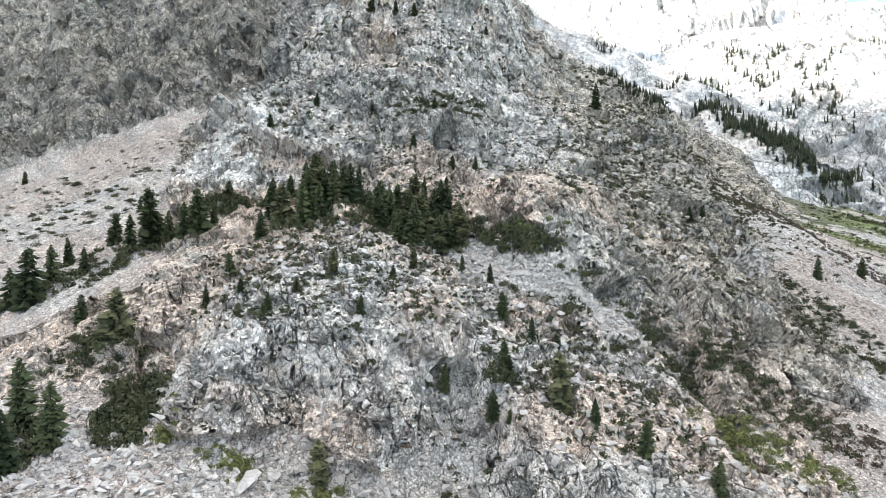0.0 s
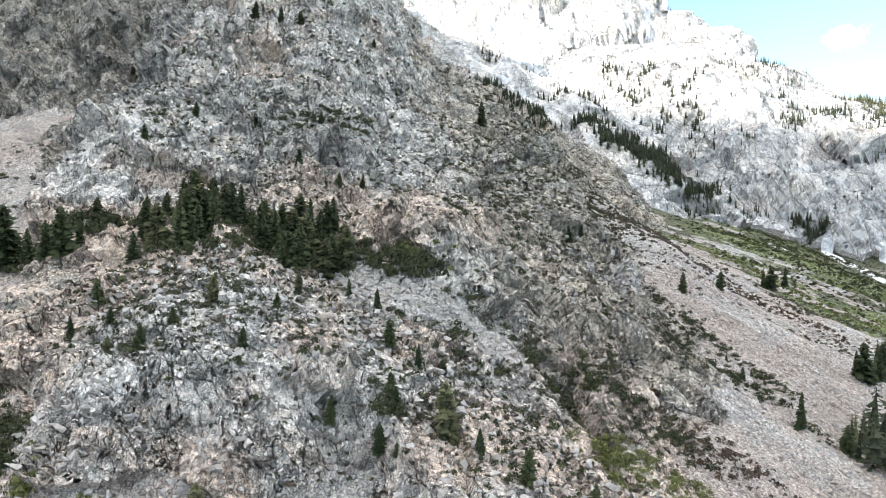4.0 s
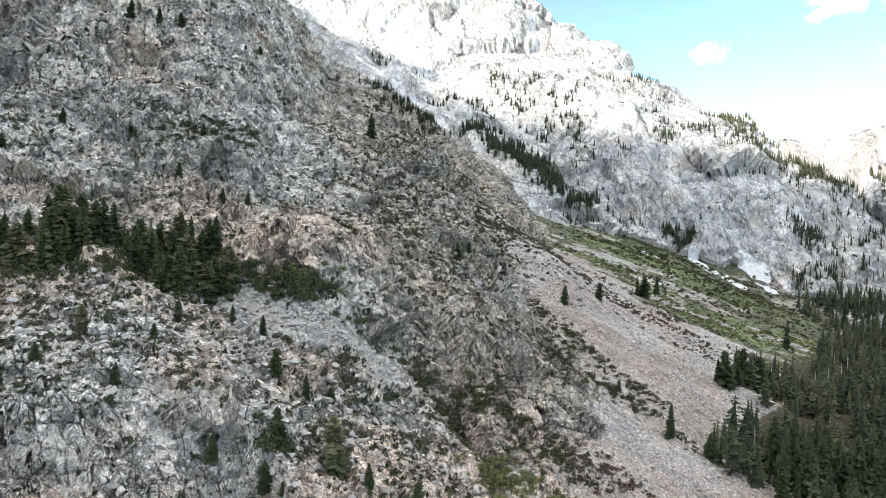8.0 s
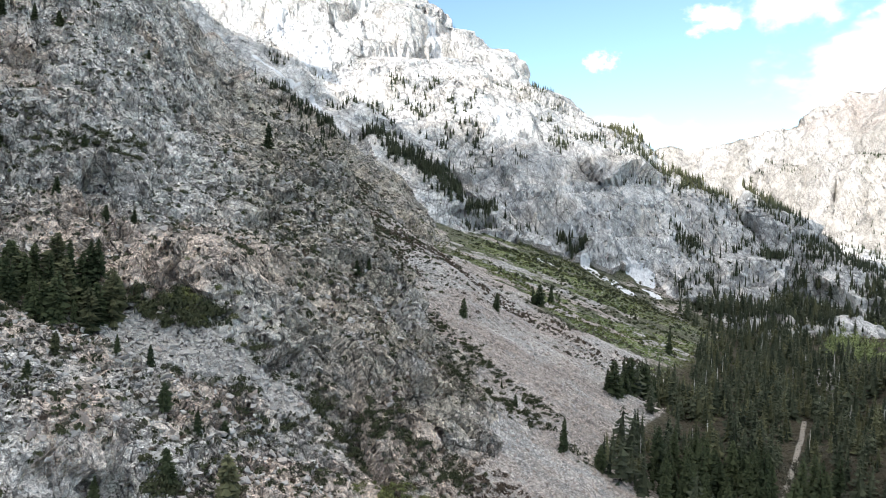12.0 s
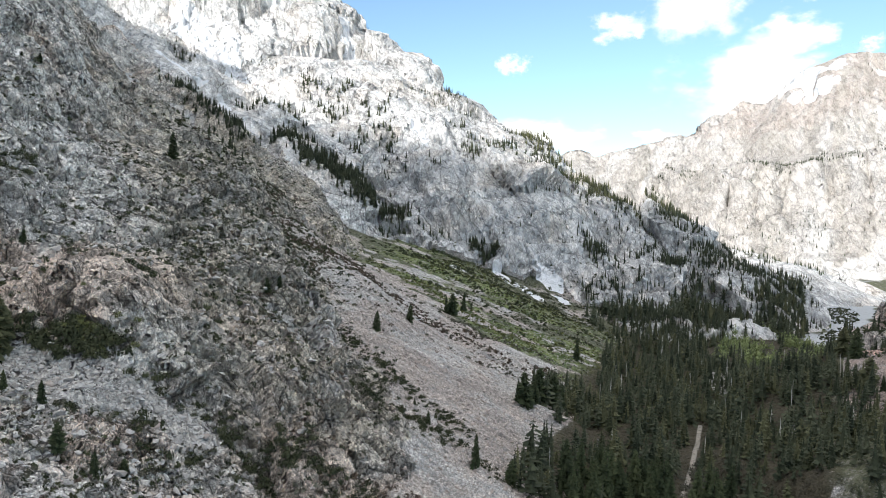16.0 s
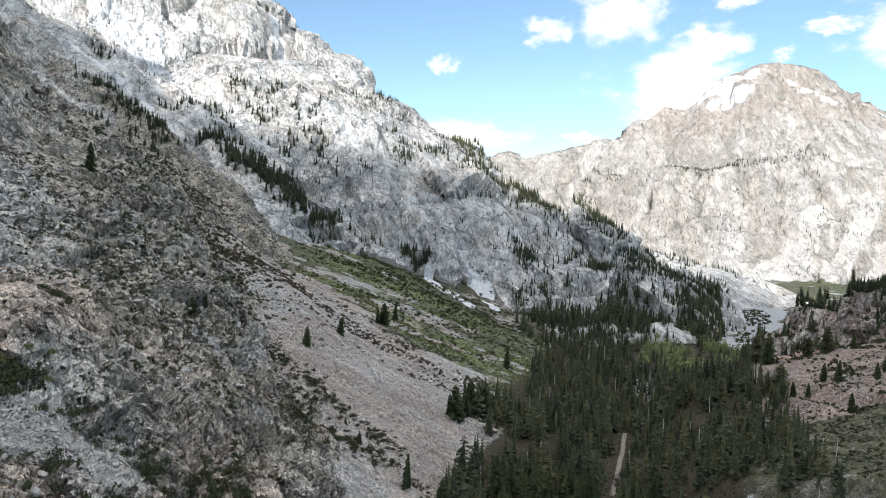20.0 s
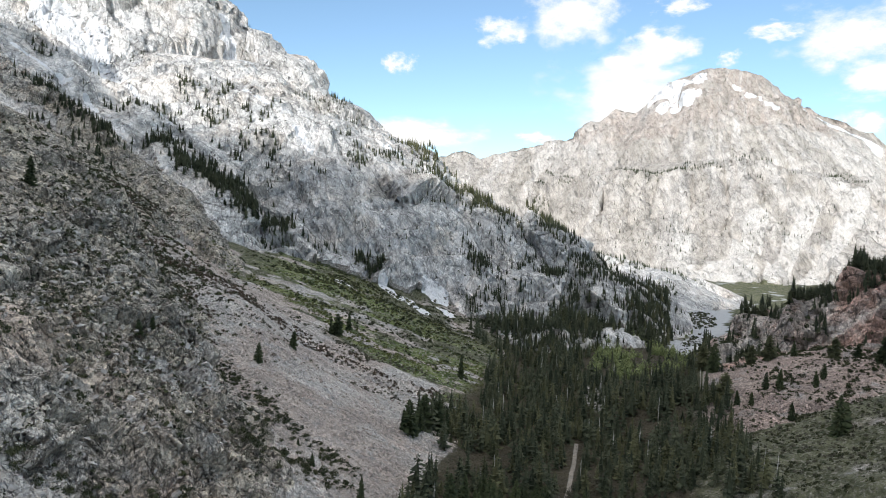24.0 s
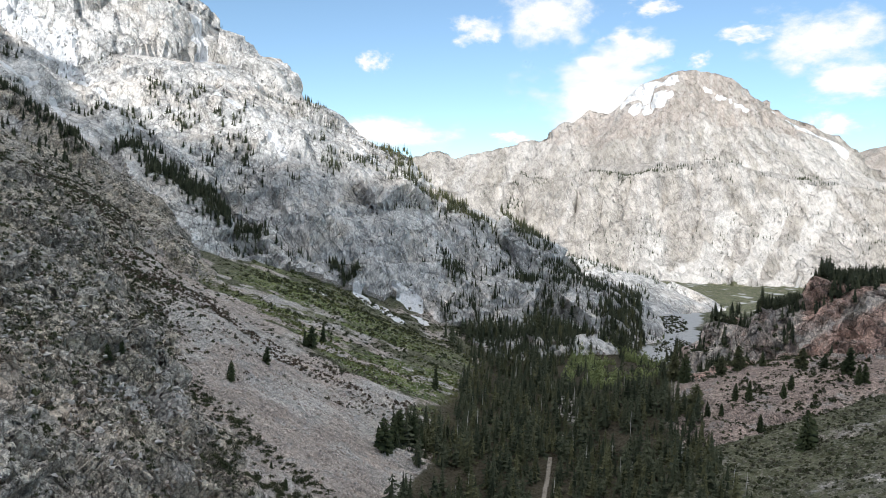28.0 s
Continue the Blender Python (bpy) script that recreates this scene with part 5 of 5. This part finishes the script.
def brush(name, spots, low, high, mat, label, seed, shapes=SMALL_MOUNDS):
    r = np.random.default_rng(seed)
    x, y = np.concatenate([s[0] for s in spots]), np.concatenate([s[1] for s in spots])
    clear = ramp(x, y) < 0.25
    x, y = x[clear], y[clear]
    w = r.uniform(low, high, len(x)) * r.uniform(0.6, 1.2, len(x))
    strew(name, shapes, spots_at(x, y, w, w * r.uniform(1.0, 1.7, len(x)), 0.0), mat, label, "shrubs", seed)


brush("dark_brush", [line_of_spots(rng, 90, 9, 153.5, 22, 147, 3), line_of_spots(rng, 150, 24, 143, 46, 136, 3), line_of_spots(rng, 60, 12, 140, 34, 131, 3), line_of_spots(rng, 190, 46, 136, 70, 124, 6), cloud_of_spots(rng, 60, -18, 158, 26, 9),
                     cloud_of_spots(rng, 70, -50, 107, 5, 7), cloud_of_spots(rng, 50, -62, 122, 9, 8), cloud_of_spots(rng, 60, -85, 158, 16, 9, -20), line_of_spots(rng, 110, 80, 150, 98, 182, 5),
                     line_of_spots(rng, 60, 98, 168, 118, 140, 4), cloud_of_spots(rng, 90, 0, 196, 22, 5), cloud_of_spots(rng, 16, 30, 166, 3, 2)],
      0.9, 2.0, DARK_LEAF, "dark green manzanita brush on rock ledges", 21, MOUNDS)
brush("scattered_brush", [cloud_of_spots(rng, 1500, 5, 205, 62, 42, 10, True), clumped(cloud_of_spots(rng, 1100, 80, 215, 26, 85, -18, True), 12, -0.1, 97), cloud_of_spots(rng, 650, 0, 132, 50, 22, 0, True), cloud_of_spots(rng, 200, -28, 140, 18, 16, 0, True), line_of_spots(rng, 500, 70, 290, 110, 330, 30), clumped(cloud_of_spots(rng, 700, 62, 172, 24, 34, 0, True), 9, 0.05), line_of_spots(rng, 500, 60, 190, 88, 262, 22),
                          cloud_of_spots(rng, 200, 20, 108, 26, 12, 0, True)],
      0.4, 1.35, DARK_LEAF, "small dark shrubs scattered over broken rock", 22)
brush("shoulder_brush", [clumped(line_of_spots(rng, 4200, 92, 262, 150, 450, 38), 16, -0.4), clumped(line_of_spots(rng, 700, 95, 200, 105, 300, 16), 10, -0.1)], 0.6, 1.7, DARK_LEAF, "dark brush over the shoulder above the talus", 47)
brush("shoulder_twigs", [clumped(line_of_spots(rng, 2400, 95, 260, 150, 440, 36), 12, -0.2, 96)], 0.6, 1.6, BROWN_LEAF, "brown leafless brush over the shoulder above the talus", 48)
brush("tongue_brush", [line_of_spots(rng, 60, 98, 208, 107, 198, 4), line_of_spots(rng, 90, 107, 198, 109, 178, 4), line_of_spots(rng, 90, 109, 178, 116, 160, 5), line_of_spots(rng, 60, 95, 168, 101, 156, 4)], 0.6, 1.7, DARK_LEAF, "tongue of dark brush down the pale talus", 49, MOUNDS)
brush("grey_brush", [cloud_of_spots(rng, 900, 78, 205, 28, 85, -18, True), cloud_of_spots(rng, 260, 5, 130, 40, 15, 0, True), cloud_of_spots(rng, 420, 30, 190, 55, 45, 0, True), line_of_spots(rng, 120, 20, 138, 60, 128, 9), in_bands(line_of_spots(rng, 900, 118, 330, 235, 225, 18)),
                     in_bands(line_of_spots(rng, 600, 105, 300, 200, 215, 20))],
      0.5, 1.4, GREY_LEAF, "grey-green sagebrush among the stones", 23)
brush("brown_brush", [in_bands(line_of_spots(rng, 1300, 95, 330, 215, 222, 16)), line_of_spots(rng, 160, 60, 130, 85, 118, 8), clumped(cloud_of_spots(rng, 900, 82, 215, 26, 85, -18, True), 10, 0.1, 98)], 0.6, 1.6, BROWN_LEAF, "brownish leafless brush on the talus", 24)
band = [in_bands(line_of_spots(rng, 1700, 225, 380, 345, 320, 42)), in_bands(line_of_spots(rng, 500, 200, 350, 280, 270, 20))]
brush("band_brush", band, 0.7, 2.1, DARK_LEAF, "dark brush between the talus and the granite cliffs", 42)
brush("foot_brush", [in_bands(line_of_spots(rng, 2000, 230, 275, 345, 330, 55)), in_bands(line_of_spots(rng, 1200, 210, 345, 300, 380, 35))], 0.5, 1.3, FRESH_LEAF, "green brush on the slope under the cliffs", 45)
brush("foot_shrubs", [line_of_spots(rng, 900, 230, 285, 350, 340, 55)], 0.6, 1.9, DARK_LEAF, "dark shrubs on the slope under the cliffs", 46)
brush("wash_brush", [cloud_of_spots(rng, 260, 615, 298, 60, 14, 25, True), cloud_of_spots(rng, 120, 500, 240, 50, 14, 25, True), cloud_of_spots(rng, 260, 375, 150, 40, 22, 60, True)], 0.9, 2.6, DARK_LEAF, "dark bushes along the gravel wash", 43)
brush("ravine_brush", [cloud_of_spots(rng, 130, -122, 226, 70, 40, -38, True)], 0.7, 1.9, GREY_LEAF, "grey-green rounded shrubs on pale ravine scree", 44, MOUNDS)
brush("strip_brush", [line_of_spots(rng, 120, 172, 392, 202, 335, 11), line_of_spots(rng, 450, 200, 330, 216, 262, 12), line_of_spots(rng, 350, 216, 262, 290, 244, 12)], 0.5, 1.3, FRESH_LEAF, "strips of green brush below the granite cliffs", 28)
brush("dark_thicket", [cloud_of_spots(rng, 75, -49.5, 109, 5, 11, 10), cloud_of_spots(rng, 22, -62, 99, 5, 6), cloud_of_spots(rng, 26, -61, 121, 8, 6), line_of_spots(rng, 46, -98, 152, -66, 158, 5), line_of_spots(rng, 34, -68, 158, -46, 164, 4),
                       cloud_of_spots(rng, 12, -48, 164, 8, 3), line_of_spots(rng, 60, 6, 153.5, 21, 147.5, 3.2), cloud_of_spots(rng, 30, -20, 150, 18, 5), cloud_of_spots(rng, 26, -30, 166, 16, 4), cloud_of_spots(rng, 8, 9, 111, 3, 2)],
      1.6, 3.0, DARK_LEAF, "dense dark green thicket beside the rock", 29, [leaf_mound(96 + s, 170, 0.11, 0.75) for s in range(3)])
brush("green_thicket", [cloud_of_spots(rng, 9, -41, 102, 2.2, 1.5), cloud_of_spots(rng, 16, -31, 100, 5, 1.6), cloud_of_spots(rng, 44, 50, 116, 8, 7), line_of_spots(rng, 26, 14, 152, 25, 147, 3), cloud_of_spots(rng, 10, -18, 98, 4, 2), cloud_of_spots(rng, 16, 60, 112, 7, 4)],
      0.9, 1.9, FRESH_LEAF, "fresh green thicket at the foot of the rock", 41, [leaf_mound(99 + s, 150, 0.12, 0.75) for s in range(3)])
brush("green_brush", [cloud_of_spots(rng, 90, 50, 116, 8, 7), cloud_of_spots(rng, 14, -41, 102, 2, 1.5), cloud_of_spots(rng, 26, -31, 99, 5, 2),
                      cloud_of_spots(rng, 16, -18, 98, 4, 2), cloud_of_spots(rng, 40, 60, 112, 8, 5)],
      0.6, 1.5, FRESH_LEAF, "fresh green bushes along the slope", 25, MOUNDS)
brush("meadow_brush", [cloud_of_spots(rng, 1100, 275, 72, 75, 45, 15, True)], 0.5, 1.3, GREY_LEAF, "grey-green sagebrush on the right-hand meadow", 26)
brush("apron_brush", [clumped(cloud_of_spots(rng, 1100, 325, 112, 46, 32, 10, True), 11, 0.25), clumped(cloud_of_spots(rng, 400, 352, 112, 14, 40, 0, True), 9, 0.2), cloud_of_spots(rng, 120, 400, 215, 70, 16, 20, True)], 0.7, 1.8, DARK_LEAF, "dark brush on the scree apron below the red cliff", 30)
brush("meadow_bushes", [cloud_of_spots(rng, 1100, 265, 78, 80, 48, 15, True)], 0.5, 1.4, DARK_LEAF, "dark green bushes on the right-hand meadow", 27)
RAVINE_BUSH = [mesh_of("shrub", leaf_mound(90 + s, 120, 0.14, 0.62), m) for s, m in ((0, GREY_LEAF), (1, DARK_LEAF), (2, DARK_LEAF))]
SHRUB_STEMS = mesh_of("stems", stems(4), BARK)
bx, by = cloud_of_spots(np.random.default_rng(14), 90, -112, 226, 48, 36, -38, True)
for k in range(len(bx)):
    if ground_kind(bx[k:k + 1], by[k:k + 1])[0] != 0:
        continue
    w = trees.uniform(1.0, 2.6)
    ob = tagged(new("shrub", RAVINE_BUSH[k % 3]), "rounded olive-grey shrub on pale ravine scree", "shrub", "shrubs of the ravine")
    ob.matrix_world = pose(float(bx[k]), float(by[k]), float(ground_z(bx[k], by[k])[0]) - 0.1, 0, 0, trees.uniform(0, 360)) @ Matrix.Diagonal((w, w, w * 0.9, 1))
    part = new("stems", SHRUB_STEMS)
    part.parent = ob

KNOB_BUSH = [mesh_of("shrub", leaf_mound(110 + s, 70, 0.18, 0.62), m) for s, m in ((0, DARK_LEAF), (1, GREY_LEAF), (2, DARK_LEAF), (3, BROWN_LEAF))]
bx, by = cloud_of_spots(np.random.default_rng(15), 270, 2, 128, 48, 24, 0, True)
for k in range(len(bx)):
    if ramp(bx[k], by[k]) > 0.2:
        continue
    w = trees.uniform(0.45, 1.4)
    ob = tagged(new("shrub", KNOB_BUSH[k % 4]), ("low dark green shrub in a rock crevice", "low grey-green sagebrush among pale stones", "low dark green shrub in a rock crevice", "low brown twiggy shrub on broken rock")[k % 4], "shrub", "shrubs of the knob")
    ob.matrix_world = pose(float(bx[k]), float(by[k]), float(ground_z(bx[k], by[k])[0]) - 0.08, 0, 0, trees.uniform(0, 360)) @ Matrix.Diagonal((w, w, w * trees.uniform(0.8, 1.3), 1))
    part = new("stems", SHRUB_STEMS)
    part.parent = ob

# ---- boulders ----
BLOCKS = [boulder_shape(s) for s in range(8)]
BLOCK_MESHES = [mesh_of("boulder", b, m) for b, m in zip(BLOCKS, (PALE_STONE, PALE_STONE, TAN_STONE, PALE_STONE, PALE_STONE, TAN_STONE, PALE_STONE, PALE_STONE))]


def stones(name, spots, low, high, mat, label, seed):
    r = np.random.default_rng(seed)
    x, y = np.concatenate([s[0] for s in spots]), np.concatenate([s[1] for s in spots])
    w = low + (high - low) * r.uniform(0, 1, len(x)) ** 4
    strew(name, BLOCKS, spots_at(x, y, w, w, -0.12), mat, label, "stones", seed, True)


stones("ravine_scree", [cloud_of_spots(rng, 2600, -38, 98, 32, 13, 0, True), cloud_of_spots(rng, 1200, -110, 215, 60, 45, -35, True)], 0.35, 2.0, PALE_STONE, "pale loose stones on the ravine scree", 31)
stones("knob_rubble", [cloud_of_spots(rng, 2400, -2, 132, 44, 20, 0, True), cloud_of_spots(rng, 900, 25, 105, 30, 14, 0, True)], 0.25, 1.9, PALE_STONE, "pale broken stones on the rock knob", 32)
stones("ramp_scree", [line_of_spots(rng, 300, 3, 151, 9, 145, 4), line_of_spots(rng, 500, 9, 145, 21, 140, 4), line_of_spots(rng, 500, 21, 140, 35, 136, 3)], 0.3, 0.9, PALE_STONE, "pale scree ramp between dark brush", 33)
stones("talus_stones", [cloud_of_spots(rng, 5200, 95, 160, 45, 60, -25, True), cloud_of_spots(rng, 2200, 150, 215, 50, 45, 0, True)], 0.3, 1.5, TAN_STONE, "tan loose stones of the long talus slope", 34)
stones("face_rubble", [cloud_of_spots(rng, 1800, 10, 205, 60, 42, 0, True), cloud_of_spots(rng, 1200, 72, 205, 24, 75, -18, True)], 0.3, 2.2, PALE_STONE, "angular blocks on the steep rock face", 35)
big = random.Random(8)
for k in range(270):
    if k < 190:
        x, y = big.uniform(-45, 45), big.uniform(96, 150)
    else:
        x, y = big.uniform(-62, -15), big.uniform(90, 106)
    w = 0.6 + 1.7 * big.random() ** 3
    ob = tagged(new("boulder", BLOCK_MESHES[k % 8]), "large angular boulder lying on broken rock", "boulder", "large boulders")
    ob.matrix_world = pose(x, y, float(ground_z(x, y)[0]) + 0.12 * w, big.uniform(0, 360), big.uniform(-30, 30), big.uniform(0, 360)) @ Matrix.Diagonal((w, w, w, 1))


slab = tagged(new("boulder", BLOCK_MESHES[0]), "huge pale slab lying at the foot of the cliff", "boulder", "large boulders")
slab.matrix_world = pose(-28.3, 96.5, float(ground_z(-28.3, 96.5)[0]) + 0.6, 20, -35, 25) @ Matrix.Diagonal((5.0, 4.2, 2.6, 1))


# ---- clouds, far behind the mountains ----
def cloud_material():
    def build(tree, shader):
        n = Nodes(tree)
        coord = tree.nodes.new("ShaderNodeTexCoord").outputs["Object"]
        one = tree.nodes.new("ShaderNodeObjectInfo").outputs["Random"]
        length = tree.nodes.new("ShaderNodeVectorMath")
        length.operation = "LENGTH"
        n.link(coord, length.inputs[0])
        puff = tree.nodes.new("ShaderNodeTexNoise")
        puff.noise_dimensions = "4D"
        puff.inputs["Scale"].default_value, puff.inputs["Detail"].default_value, puff.inputs["Roughness"].default_value = 1.7, 7.0, 0.58
        n.link(coord, puff.inputs["Vector"])
        n.link(n.math("MULTIPLY", one, 40.0), puff.inputs["W"])
        body = n.math("ADD", n.math("SUBTRACT", 1.0, length.outputs["Value"]), n.math("MULTIPLY", n.math("SUBTRACT", puff.outputs["Fac"], 0.5), 1.9))
        alpha = n.span(body, 0.22, 0.72)
        clear, glow, both = tree.nodes.new("ShaderNodeBsdfTransparent"), tree.nodes.new("ShaderNodeEmission"), tree.nodes.new("ShaderNodeMixShader")
        n.link(n.mix(n.span(body, 0.3, 0.9), (0.80, 0.88, 0.95), (1.0, 0.99, 0.97)), glow.inputs["Color"])
        glow.inputs["Strength"].default_value = 0.6
        n.link(alpha, both.inputs[0])
        tree.links.new(clear.outputs[0], both.inputs[1])
        tree.links.new(glow.outputs[0], both.inputs[2])
        tree.links.new(both.outputs[0], tree.nodes["Material Output"].inputs["Surface"])
    return material("cloud", build)


CLOUD = cloud_material()
cells = 12
grid_v = np.array([(2.0 * i / cells - 1, 2.0 * j / cells - 1, 0.25 * (1 - (2.0 * i / cells - 1) ** 2)) for j in range(cells + 1) for i in range(cells + 1)])
grid_f = np.array([t for j in range(cells) for i in range(cells) for t in (((j * (cells + 1)) + i, j * (cells + 1) + i + 1, (j + 1) * (cells + 1) + i + 1), (j * (cells + 1) + i, (j + 1) * (cells + 1) + i + 1, (j + 1) * (cells + 1) + i))])
CLOUD_MESH = mesh_of("cloud", (grid_v, grid_f), CLOUD)
# bearing, elevation, half width and half height in metres
CLOUDS = ((47.7, 15.9, 248, 155), (53.0, 16.8, 473, 311), (60.7, 14.6, 345, 192), (65.4, 13.6, 110, 82), (68.5, 15.3, 222, 82), (73.2, 14.3, 517, 282), (75.8, 11.6, 463, 203), (57.4, 10.8, 728, 379), (40.9, 7.6, 553, 213), (39.4, 13.0, 152, 117), (61.4, 17.7, 225, 104), (50.9, 7.6, 192, 65), (74.7, 8.6, 217, 125), (57.8, 12.7, 489, 229))
for az, el, w, h in CLOUDS:
    d = 4650.0
    x, y, z = bearing(az, d, 65 + d * math.tan(radians(el)))
    ob = tagged(new("cloud", CLOUD_MESH), "small white fair-weather cloud in blue sky", "cloud", "clouds", kind="structure")
    ob.matrix_world = look((x, y, z), (2 * x, 2 * y, z + (z - 65))) @ Matrix.Diagonal((w, h, 60, 1))
